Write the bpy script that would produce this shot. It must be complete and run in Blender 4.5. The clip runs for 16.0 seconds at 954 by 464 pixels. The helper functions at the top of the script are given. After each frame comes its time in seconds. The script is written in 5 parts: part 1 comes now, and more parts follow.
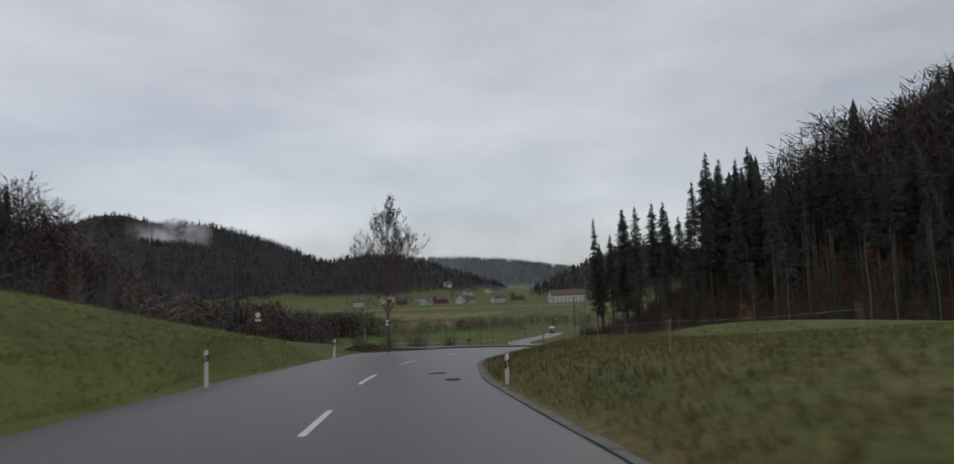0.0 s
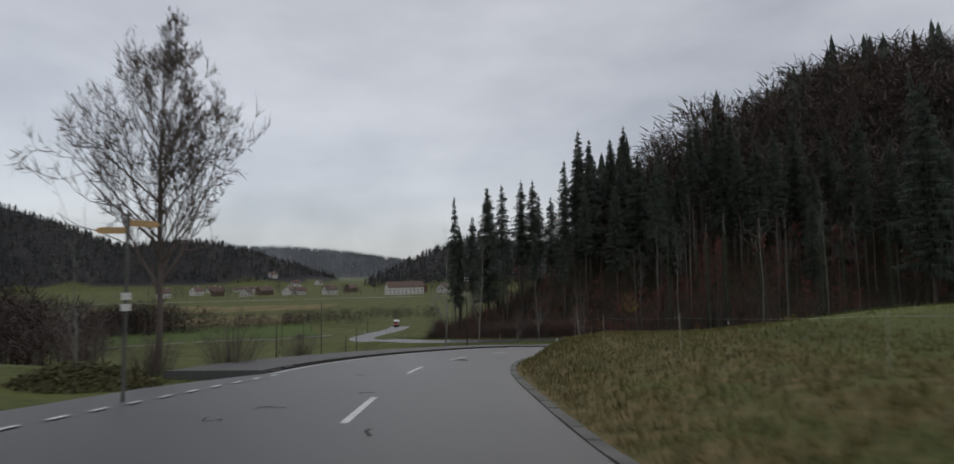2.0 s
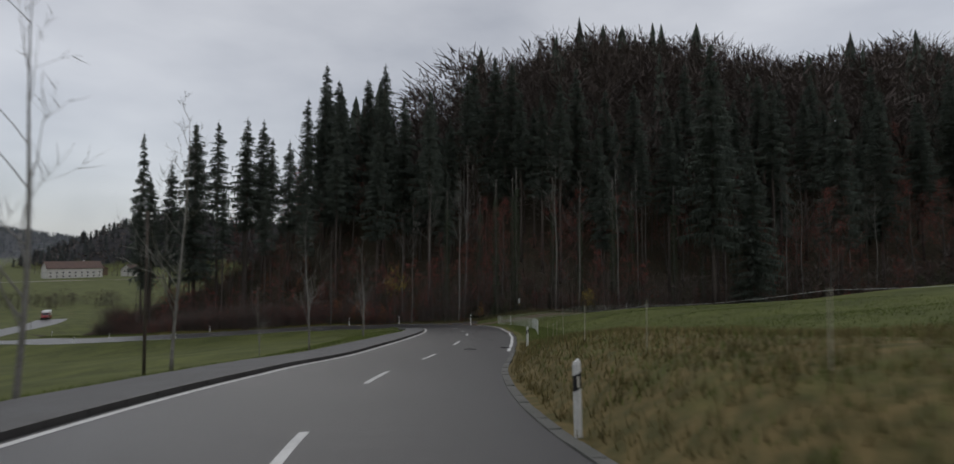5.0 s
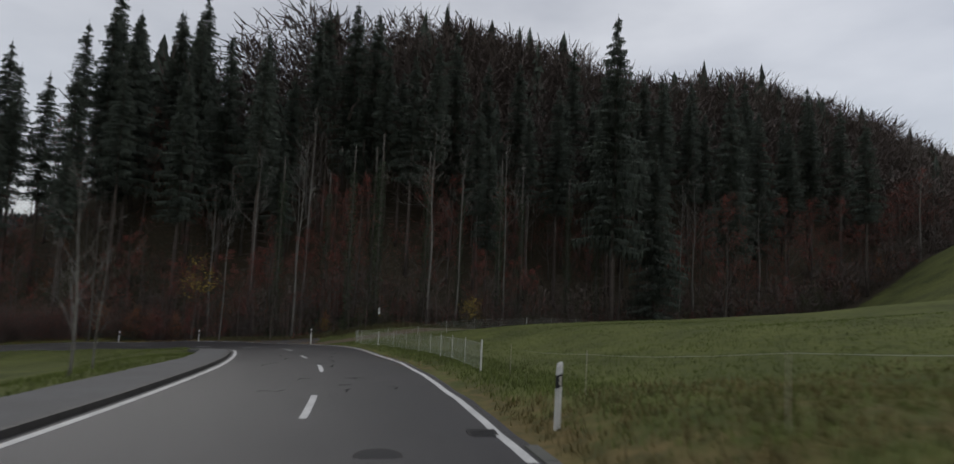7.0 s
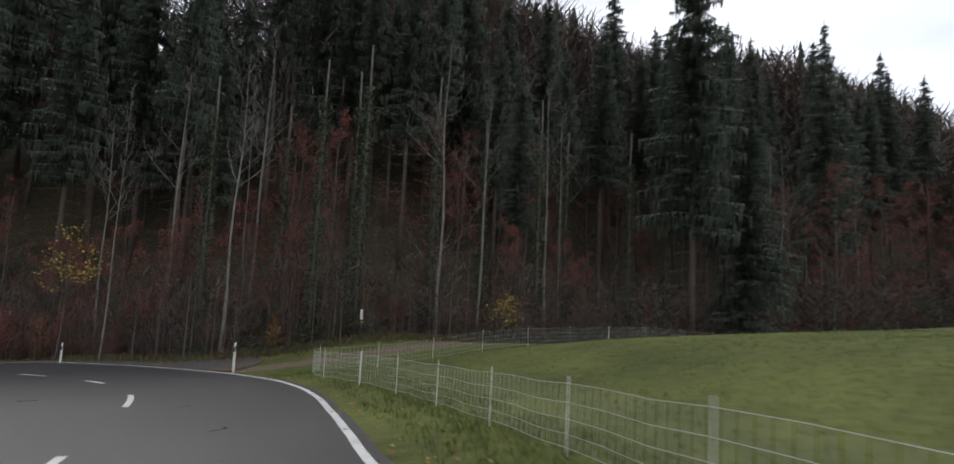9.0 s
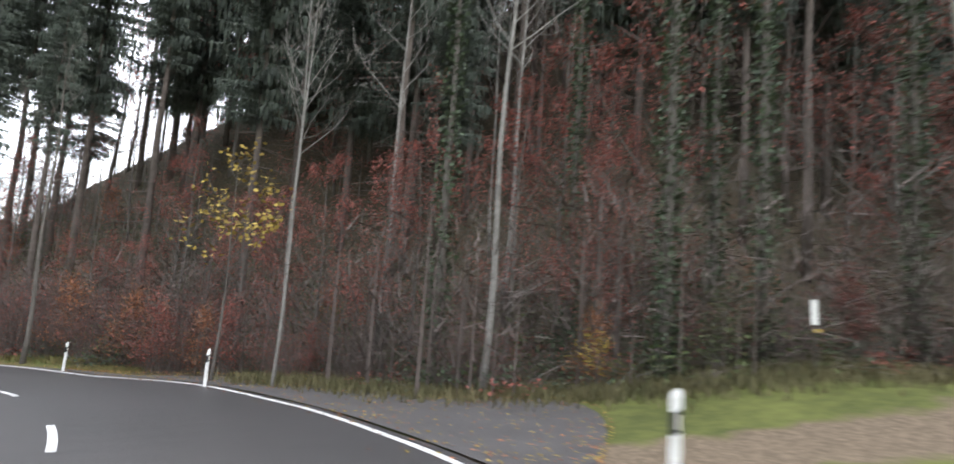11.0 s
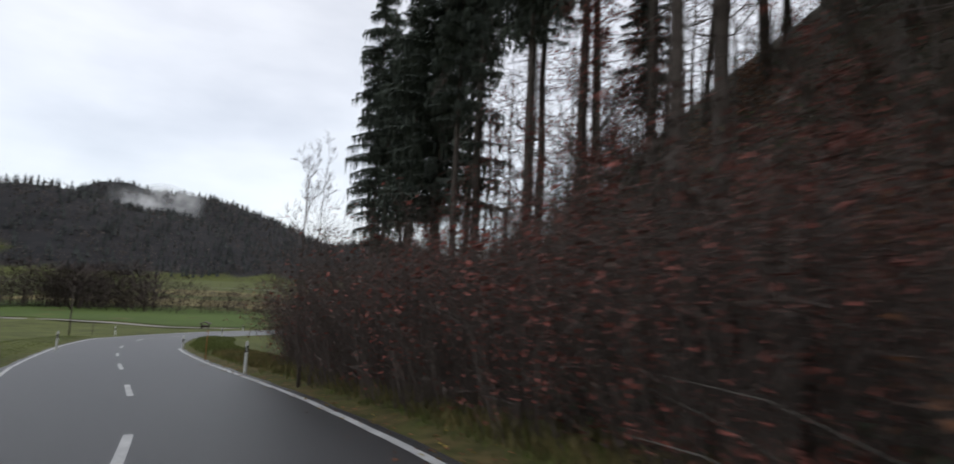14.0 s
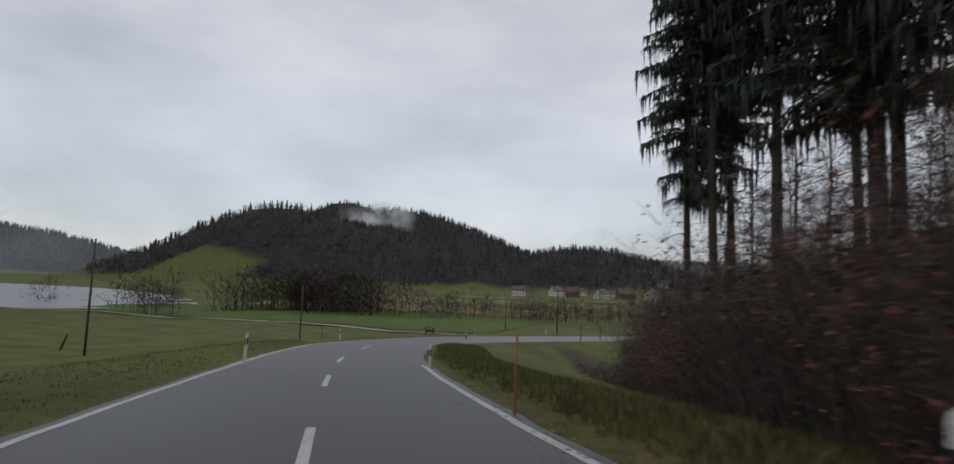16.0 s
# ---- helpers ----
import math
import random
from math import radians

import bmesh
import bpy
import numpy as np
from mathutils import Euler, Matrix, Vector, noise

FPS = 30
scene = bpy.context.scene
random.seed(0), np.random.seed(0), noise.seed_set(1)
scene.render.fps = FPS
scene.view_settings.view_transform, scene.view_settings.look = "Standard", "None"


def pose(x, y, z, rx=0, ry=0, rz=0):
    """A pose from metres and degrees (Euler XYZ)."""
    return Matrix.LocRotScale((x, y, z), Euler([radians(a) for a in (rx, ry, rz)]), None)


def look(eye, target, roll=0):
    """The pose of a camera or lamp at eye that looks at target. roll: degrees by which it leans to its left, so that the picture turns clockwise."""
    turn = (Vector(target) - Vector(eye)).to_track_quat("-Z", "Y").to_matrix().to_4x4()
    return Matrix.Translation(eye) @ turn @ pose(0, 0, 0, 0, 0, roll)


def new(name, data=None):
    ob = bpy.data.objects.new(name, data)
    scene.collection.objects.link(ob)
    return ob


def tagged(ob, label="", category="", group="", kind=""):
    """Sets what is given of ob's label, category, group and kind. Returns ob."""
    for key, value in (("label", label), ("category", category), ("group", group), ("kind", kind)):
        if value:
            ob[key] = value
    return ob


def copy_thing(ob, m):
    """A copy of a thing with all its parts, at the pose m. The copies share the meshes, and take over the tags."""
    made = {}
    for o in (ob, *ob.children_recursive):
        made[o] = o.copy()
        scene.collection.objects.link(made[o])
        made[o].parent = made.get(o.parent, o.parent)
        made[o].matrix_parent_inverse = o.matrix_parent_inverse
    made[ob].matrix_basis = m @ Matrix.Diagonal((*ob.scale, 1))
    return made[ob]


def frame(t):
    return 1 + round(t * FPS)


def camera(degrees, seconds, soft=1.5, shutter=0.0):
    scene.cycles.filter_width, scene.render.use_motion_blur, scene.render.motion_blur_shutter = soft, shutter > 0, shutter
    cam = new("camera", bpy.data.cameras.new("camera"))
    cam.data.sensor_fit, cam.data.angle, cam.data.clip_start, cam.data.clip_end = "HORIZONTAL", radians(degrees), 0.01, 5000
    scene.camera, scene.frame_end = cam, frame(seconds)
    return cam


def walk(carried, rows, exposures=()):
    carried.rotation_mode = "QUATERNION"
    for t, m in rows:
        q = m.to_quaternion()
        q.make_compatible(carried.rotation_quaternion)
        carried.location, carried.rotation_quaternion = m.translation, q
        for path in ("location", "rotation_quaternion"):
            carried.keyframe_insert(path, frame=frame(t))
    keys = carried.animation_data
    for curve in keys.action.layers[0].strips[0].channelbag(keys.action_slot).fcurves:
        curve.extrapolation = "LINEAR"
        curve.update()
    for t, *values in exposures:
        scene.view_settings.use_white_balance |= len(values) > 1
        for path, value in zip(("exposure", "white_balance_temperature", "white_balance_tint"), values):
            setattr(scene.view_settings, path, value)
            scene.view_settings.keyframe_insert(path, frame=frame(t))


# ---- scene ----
cam = camera(79.47, 16.0, soft=1.5, shutter=0.35)
PATH = [
    (0, (-2.90, -7.84, 0.25), (-1.59, 12.03, 2.04), -1.80),
    (0.5, (-3.95, -0.37, -0.29), (-1.28, 19.37, 1.48), -1.52),
    (1, (-4.50, 6.96, -0.86), (-0.40, 26.47, 0.76), -1.17),
    (1.5, (-4.46, 13.86, -1.40), (1.05, 33.04, -0.01), -1.18),
    (2, (-3.97, 20.17, -1.87), (2.97, 38.87, -0.43), -0.79),
    (2.5, (-2.98, 26.06, -2.34), (5.36, 44.18, -0.92), -0.77),
    (3, (-1.58, 31.62, -2.82), (8.25, 48.99, -1.55), -0.96),
    (3.5, (0.43, 36.85, -3.25), (11.62, 53.38, -1.96), -1.33),
    (4, (2.50, 41.59, -3.74), (15.01, 57.16, -2.67), -1.07),
    (4.7, (5.79, 47.62, -4.50), (19.97, 61.69, -3.62), -0.20),
    (5.25, (8.96, 52.17, -5.08), (24.28, 65.00, -4.24), 0.17),
    (5.8, (12.67, 56.62, -5.68), (28.98, 68.16, -4.77), 0.45),
    (6.5, (18.29, 62.14, -6.57), (35.62, 72.05, -5.37), 1.30),
    (7, (23.00, 66.11, -7.21), (40.91, 74.87, -5.67), 2.55),
    (7.5, (27.75, 69.66, -7.84), (46.12, 77.38, -6.11), 3.59),
    (8, (32.26, 72.77, -8.32), (50.77, 80.10, -6.46), 3.27),
    (8.7, (39.32, 77.60, -8.96), (57.64, 85.36, -7.03), 2.96),
    (9.25, (44.70, 81.79, -9.58), (62.56, 90.57, -7.63), 3.09),
    (9.8, (49.58, 86.45, -10.27), (66.68, 96.63, -8.30), 3.54),
    (10.5, (54.39, 93.70, -11.04), (70.02, 106.01, -9.00), 4.28),
    (11, (57.30, 98.96, -11.65), (71.56, 112.81, -9.49), 4.07),
    (11.5, (59.58, 104.31, -12.30), (72.11, 119.75, -10.11), 3.69),
    (12, (61.21, 109.50, -12.86), (71.64, 126.44, -10.77), 2.74),
    (12.5, (62.03, 114.81, -13.34), (70.04, 133.01, -11.18), 2.17),
    (13, (62.12, 120.42, -13.77), (67.29, 139.65, -11.81), 2.14),
    (13.5, (61.45, 125.66, -14.30), (63.83, 145.42, -12.40), 1.34),
    (14, (59.76, 130.84, -14.66), (59.41, 150.74, -12.68), 2.57),
    (14.5, (57.54, 135.75, -15.06), (54.54, 155.43, -13.09), 3.87),
    (15, (54.94, 140.42, -15.57), (49.91, 159.68, -13.62), 3.89),
    (15.5, (52.08, 144.71, -16.00), (45.76, 163.59, -14.04), 3.29),
    (16, (49.43, 148.48, -16.38), (42.48, 167.13, -14.42), 2.00),
]
EXPOSURES = [(0, 0.08), (4, 0.08), (7, 0.15), (8.2, 0.25), (9.2, 1.2), (10.3, 2.25), (12.0, 2.75), (13.1, 1.85), (13.5, 1.3), (14.0, 0.72), (14.6, 0.35), (15.2, 0.25), (16, 0.2)]
walk(cam, [(t, look(eye, target, roll)) for t, eye, target, roll in PATH], EXPOSURES)

# ---- light: an overcast sky with a broad, weak sun ----
SUN_ROT = 2.6
world = bpy.data.worlds.new("overcast_sky")
scene.world = world
world.use_nodes = True
wn, wl = world.node_tree.nodes, world.node_tree.links
sky = wn.new("ShaderNodeTexSky")
sky.sky_type, sky.sun_disc, sky.sun_elevation, sky.sun_rotation = "NISHITA", False, radians(38), SUN_ROT
coord = wn.new("ShaderNodeTexCoord")
stretch = wn.new("ShaderNodeMapping")
stretch.inputs["Scale"].default_value = (1.6, 1.6, 4.2)
clouds = wn.new("ShaderNodeTexNoise")
clouds.inputs["Scale"].default_value, clouds.inputs["Detail"].default_value, clouds.inputs["Roughness"].default_value = 1.5, 5, 0.5
ramp = wn.new("ShaderNodeValToRGB")
ramp.color_ramp.elements[0].position, ramp.color_ramp.elements[0].color = 0.3, (0.412, 0.417, 0.446, 1)
ramp.color_ramp.elements[1].position, ramp.color_ramp.elements[1].color = 0.72, (0.668, 0.667, 0.685, 1)
mix = wn.new("ShaderNodeMix")
mix.data_type = "RGBA"
mix.inputs["Factor"].default_value = 0.97
wl.new(coord.outputs["Generated"], stretch.inputs["Vector"])
wl.new(stretch.outputs["Vector"], clouds.inputs["Vector"])
wl.new(clouds.outputs["Fac"], ramp.inputs["Fac"])
wl.new(sky.outputs["Color"], mix.inputs["A"])
wl.new(ramp.outputs["Color"], mix.inputs["B"])
wl.new(mix.outputs["Result"], wn["Background"].inputs["Color"])
wn["Background"].inputs["Strength"].default_value = 0.85
sun = new("sun", bpy.data.lights.new("sun", "SUN"))
sun.data.energy, sun.data.angle, sun.data.color = 0.5, radians(25), (1.0, 0.97, 0.93)
sun.matrix_world = pose(0, 0, 60, 52, 0, 150)


# ---- materials ----
def material(name, base, rough=0.8, other=None, scale=3.0, fine=40.0, bump=0.0, bump_scale=60.0, metal=0.0, island=0.0, detail=6.0, low=0.35, high=0.65, spec=0.5, space="Object"):
    """A surface of two colours mixed by noise at two sizes, with fine relief and, where asked, a change from piece to piece."""
    mat = bpy.data.materials.new(name)
    mat.use_nodes = True
    n, l = mat.node_tree.nodes, mat.node_tree.links
    shader = n["Principled BSDF"]
    shader.inputs["Roughness"].default_value, shader.inputs["Metallic"].default_value = rough, metal
    shader.inputs["Specular IOR Level"].default_value = spec
    where = n.new("ShaderNodeNewGeometry") if space == "World" else n.new("ShaderNodeTexCoord")
    place = where.outputs["Position"] if space == "World" else where.outputs["Object"]
    other = other or tuple(c * 0.75 for c in base)
    big = n.new("ShaderNodeTexNoise")
    big.inputs["Scale"].default_value, big.inputs["Detail"].default_value = scale, detail
    small = n.new("ShaderNodeTexNoise")
    small.inputs["Scale"].default_value, small.inputs["Detail"].default_value = fine, 3
    l.new(place, big.inputs["Vector"])
    l.new(place, small.inputs["Vector"])
    blend = n.new("ShaderNodeMath")
    blend.operation = "MULTIPLY_ADD"
    blend.inputs[1].default_value = 0.4
    l.new(small.outputs["Fac"], blend.inputs[0])
    scaled = n.new("ShaderNodeMath")
    scaled.operation, scaled.inputs[1].default_value = "MULTIPLY", 0.6
    l.new(big.outputs["Fac"], scaled.inputs[0])
    l.new(scaled.outputs[0], blend.inputs[2])
    tone = n.new("ShaderNodeMapRange")
    tone.inputs["From Min"].default_value, tone.inputs["From Max"].default_value = low, high
    l.new(blend.outputs[0], tone.inputs["Value"])
    colour = n.new("ShaderNodeMix")
    colour.data_type = "RGBA"
    colour.inputs["A"].default_value, colour.inputs["B"].default_value = (*other, 1), (*base, 1)
    l.new(tone.outputs["Result"], colour.inputs["Factor"])
    result = colour.outputs["Result"]
    if island:
        geo, hue = n.new("ShaderNodeNewGeometry"), n.new("ShaderNodeHueSaturation")
        value = n.new("ShaderNodeMapRange")
        value.inputs["To Min"].default_value, value.inputs["To Max"].default_value = 1 - island, 1 + island
        l.new(geo.outputs["Random Per Island"], value.inputs["Value"])
        l.new(value.outputs["Result"], hue.inputs["Value"])
        l.new(result, hue.inputs["Color"])
        result = hue.outputs["Color"]
    l.new(result, shader.inputs["Base Color"])
    if bump:
        relief, tex = n.new("ShaderNodeBump"), n.new("ShaderNodeTexNoise")
        tex.inputs["Scale"].default_value, tex.inputs["Detail"].default_value = bump_scale, 4
        relief.inputs["Strength"].default_value = bump
        relief.inputs["Distance"].default_value = 0.02
        l.new(place, tex.inputs["Vector"])
        l.new(tex.outputs["Fac"], relief.inputs["Height"])
        l.new(relief.outputs["Normal"], shader.inputs["Normal"])
    return mat


def zoned(mat, attribute, colour, other, fine=9.0):
    """Mixes a second ground cover into a material where a mesh attribute asks for it, with a ragged border."""
    n, l = mat.node_tree.nodes, mat.node_tree.links
    shader = n["Principled BSDF"]
    first = shader.inputs["Base Color"].links[0].from_socket
    zone, rag, add, step = n.new("ShaderNodeAttribute"), n.new("ShaderNodeTexNoise"), n.new("ShaderNodeMath"), n.new("ShaderNodeMapRange")
    zone.attribute_name = attribute
    geo = n.new("ShaderNodeNewGeometry")
    rag.inputs["Scale"].default_value, rag.inputs["Detail"].default_value = 0.9, 8
    l.new(geo.outputs["Position"], rag.inputs["Vector"])
    l.new(zone.outputs["Fac"], add.inputs[0])
    l.new(rag.outputs["Fac"], add.inputs[1])
    step.inputs["From Min"].default_value, step.inputs["From Max"].default_value = 0.85, 1.15
    l.new(add.outputs[0], step.inputs["Value"])
    grain, cover = n.new("ShaderNodeTexNoise"), n.new("ShaderNodeMix")
    grain.inputs["Scale"].default_value, grain.inputs["Detail"].default_value = fine, 6
    l.new(geo.outputs["Position"], grain.inputs["Vector"])
    cover.data_type = "RGBA"
    cover.inputs["A"].default_value, cover.inputs["B"].default_value = (*other, 1), (*colour, 1)
    spread = n.new("ShaderNodeMapRange")
    spread.inputs["From Min"].default_value, spread.inputs["From Max"].default_value = 0.35, 0.65
    l.new(grain.outputs["Fac"], spread.inputs["Value"])
    l.new(spread.outputs["Result"], cover.inputs["Factor"])
    both = n.new("ShaderNodeMix")
    both.data_type = "RGBA"
    l.new(step.outputs["Result"], both.inputs["Factor"])
    l.new(first, both.inputs["A"])
    l.new(cover.outputs["Result"], both.inputs["B"])
    l.new(both.outputs["Result"], shader.inputs["Base Color"])
    return mat


M = {}
M["asphalt"] = material("asphalt", (0.055, 0.053, 0.054), 0.4, (0.04, 0.039, 0.04), 0.35, 6.0, 0.35, 180, space="World")
M["old_asphalt"] = material("old_asphalt", (0.10, 0.10, 0.10), 0.8, (0.075, 0.073, 0.07), 0.6, 9.0, 0.4, 120, space="World")
M["paint"] = material("road_paint", (0.62, 0.62, 0.60), 0.6, (0.42, 0.42, 0.41), 1.4, 14.0, 0.15, 90, space="World")
M["kerb"] = material("kerb_stone", (0.125, 0.123, 0.113), 0.85, (0.07, 0.072, 0.06), 1.2, 25.0, 0.4, 60, space="World")
M["dark_kerb"] = material("wet_kerb_stone", (0.05, 0.047, 0.043), 0.6, (0.03, 0.028, 0.026), 1.2, 25.0, 0.4, 60, space="World")
M["tar"] = material("tar_seal", (0.022, 0.022, 0.023), 0.7, (0.034, 0.034, 0.034), 2.0, 30.0, 0.2, 60, space="World", spec=0.25)
M["iron"] = material("cast_iron", (0.04, 0.038, 0.036), 0.75, (0.026, 0.024, 0.023), 6.0, 60.0, 0.3, 60, spec=0.3)
M["ground"] = material("meadow", (0.118, 0.13, 0.038), 0.95, (0.054, 0.064, 0.02), 0.22, 2.6, 1.0, 5.0, detail=10, space="World", spec=0.15)
zoned(M["ground"], "dry", (0.16, 0.12, 0.052), (0.075, 0.070, 0.028), 3.0)
zoned(M["ground"], "litter", (0.085, 0.062, 0.040), (0.036, 0.038, 0.026), 5.0)
zoned(M["ground"], "track", (0.17, 0.13, 0.09), (0.10, 0.08, 0.055), 6.0)
zoned(M["ground"], "lane", (0.10, 0.10, 0.098), (0.075, 0.073, 0.07), 6.0)
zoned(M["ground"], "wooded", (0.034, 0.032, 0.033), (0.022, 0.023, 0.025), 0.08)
M["grass"] = material("grass_blades", (0.135, 0.165, 0.042), 0.8, (0.085, 0.105, 0.03), 0.4, 5.0, island=0.35, space="World", spec=0.2)
M["dull_grass"] = material("dull_grass_blades", (0.135, 0.115, 0.058), 0.85, (0.075, 0.075, 0.034), 0.5, 5.0, island=0.35, space="World", spec=0.2)
M["dry_grass"] = material("dry_grass_blades", (0.21, 0.165, 0.07), 0.85, (0.10, 0.095, 0.036), 0.5, 5.0, island=0.35, space="World", spec=0.2)
M["spruce"] = material("spruce_needles", (0.085, 0.1, 0.077), 0.75, (0.054, 0.067, 0.054), 0.8, 6.0, island=0.4, spec=0.25)
M["spruce_bark"] = material("spruce_bark", (0.12, 0.10, 0.085), 0.95, (0.07, 0.058, 0.05), 2.0, 18.0, 0.8, 14, spec=0.2)
M["bark"] = material("grey_bark", (0.145, 0.130, 0.112), 0.95, (0.08, 0.073, 0.063), 1.6, 14.0, 0.7, 16, spec=0.2)
M["pale_bark"] = material("pale_bark", (0.27, 0.258, 0.232), 0.9, (0.12, 0.113, 0.10), 1.1, 7.0, 0.5, 16, spec=0.2)
M["twig"] = material("bare_twigs", (0.15, 0.122, 0.107), 0.95, (0.09, 0.075, 0.067), 1.2, 10.0, island=0.25, spec=0.15)
M["red_leaf"] = material("russet_leaves", (0.27, 0.085, 0.066), 0.8, (0.145, 0.06, 0.048), 0.5, 4.0, island=0.5, spec=0.2)
M["orange_leaf"] = material("orange_leaves", (0.29, 0.125, 0.06), 0.8, (0.16, 0.078, 0.045), 0.6, 4.0, island=0.5, spec=0.2)
M["yellow_leaf"] = material("yellow_leaves", (0.36, 0.27, 0.06), 0.8, (0.19, 0.13, 0.04), 0.8, 4.0, island=0.4, spec=0.2)
M["ivy"] = material("ivy_leaves", (0.055, 0.078, 0.038), 0.6, (0.032, 0.05, 0.024), 1.0, 6.0, island=0.4, spec=0.4)
M["dull_leaf"] = material("faded_leaves", (0.125, 0.085, 0.066), 0.85, (0.07, 0.052, 0.044), 0.6, 4.0, island=0.45, spec=0.2)
M["bramble"] = material("bramble_leaves", (0.075, 0.10, 0.035), 0.8, (0.05, 0.055, 0.024), 1.0, 6.0, island=0.5, spec=0.3)
M["far_wood"] = material("far_wood", (0.06, 0.065, 0.062), 0.95, (0.044, 0.048, 0.047), 0.02, 0.2, island=0.4, spec=0.1, space="World")
M["scrub"] = material("bare_scrub", (0.13, 0.105, 0.093), 0.95, (0.085, 0.07, 0.063), 0.3, 3.0, island=0.35, spec=0.1)
# bare_scrub darkened: the dense streamside thicket's shade is put into its colour
M["shaded_scrub"] = material("shaded_scrub_twigs", (0.075, 0.058, 0.052), 0.95, (0.05, 0.041, 0.038), 0.3, 3.0, island=0.35, spec=0.1)
M["white"] = material("white_plastic", (0.74, 0.74, 0.71), 0.5, (0.55, 0.55, 0.51), 3.0, 30.0)
M["black"] = material("black_plastic", (0.012, 0.012, 0.013), 0.5, (0.02, 0.02, 0.02), 3.0, 30.0)
M["reflector"] = material("reflector", (0.62, 0.60, 0.52), 0.2, (0.5, 0.48, 0.4), 20.0, 80.0)
M["wood"] = material("weathered_wood", (0.085, 0.067, 0.052), 0.9, (0.045, 0.037, 0.03), 2.0, 30.0, 0.5, 40)


# ---- shapes ----
class Shape:
    """A growing mesh: corners, faces and, face by face, which material."""

    def __init__(self):
        self.v, self.f, self.m = [], [], []

    def face(self, points, m=0):
        k = len(self.v)
        self.v += [tuple(p) for p in points]
        self.f.append(tuple(range(k, k + len(points))))
        self.m.append(m)

    def tube(self, points, radii, sides=6, m=0, cap=True):
        k, up = len(self.v), Vector((0.31, 0.17, 0.93))
        for i, (p, r) in enumerate(zip(points, radii)):
            a, b = Vector(points[max(i - 1, 0)]), Vector(points[min(i + 1, len(points) - 1)])
            way = (b - a).normalized() if (b - a).length > 1e-6 else Vector((0, 0, 1))
            side = way.cross(up if abs(way.dot(up)) < 0.95 else Vector((1, 0, 0))).normalized()
            over = side.cross(way)
            for j in range(sides):
                c = 2 * math.pi * j / sides
                self.v.append(tuple(Vector(p) + side * (r * math.cos(c)) + over * (r * math.sin(c))))
        for i in range(len(points) - 1):
            for j in range(sides):
                a, b = k + i * sides + j, k + i * sides + (j + 1) % sides
                self.f.append((a, b, b + sides, a + sides))
                self.m.append(m)
        if cap:
            self.f.append(tuple(k + j for j in reversed(range(sides))))
            self.f.append(tuple(k + (len(points) - 1) * sides + j for j in range(sides)))
            self.m += [m, m]

    def box(self, x0, y0, z0, x1, y1, z1, m=0):
        k = len(self.v)
        self.v += [(x, y, z) for z in (z0, z1) for x, y in ((x0, y0), (x1, y0), (x1, y1), (x0, y1))]
        for q in ((3, 2, 1, 0), (4, 5, 6, 7), (0, 1, 5, 4), (1, 2, 6, 5), (2, 3, 7, 6), (3, 0, 4, 7)):
            self.f.append(tuple(k + i for i in q))
            self.m.append(m)

    def prism(self, outline, y0, y1, m=0):
        """An outline in x and z, drawn out from y0 to y1."""
        k, n = len(self.v), len(outline)
        self.v += [(x, y0, z) for x, z in outline] + [(x, y1, z) for x, z in outline]
        self.f += [tuple(k + i for i in range(n)), tuple(k + n + i for i in reversed(range(n)))]
        self.m += [m, m]
        for i in range(n):
            j = (i + 1) % n
            self.f.append((k + j, k + i, k + n + i, k + n + j))
            self.m.append(m)

    def mesh(self, name, *mats, smooth=False):
        me = bpy.data.meshes.new(name)
        me.from_pydata(self.v, [], self.f)
        for mat in mats:
            me.materials.append(mat)
        if len(mats) > 1:
            me.polygons.foreach_set("material_index", self.m)
        if smooth:
            me.polygons.foreach_set("use_smooth", [True] * len(self.f))
        me.update()
        return me


def part(name, shape, mats, parent, label="", smooth=False):
    ob = new(name, shape.mesh(name, *(mats if isinstance(mats, tuple) else (mats,)), smooth=smooth))
    ob.parent = parent
    return tagged(ob, label)


def thing(name, m=None):
    ob = new(name)
    ob.empty_display_size = 0.2
    if m is not None:
        ob.matrix_world = m
    return ob


def bevel(ob, width, segments=2):
    mod = ob.modifiers.new("bevel", "BEVEL")
    mod.width, mod.segments, mod.limit_method = width, segments, "ANGLE"
    return ob


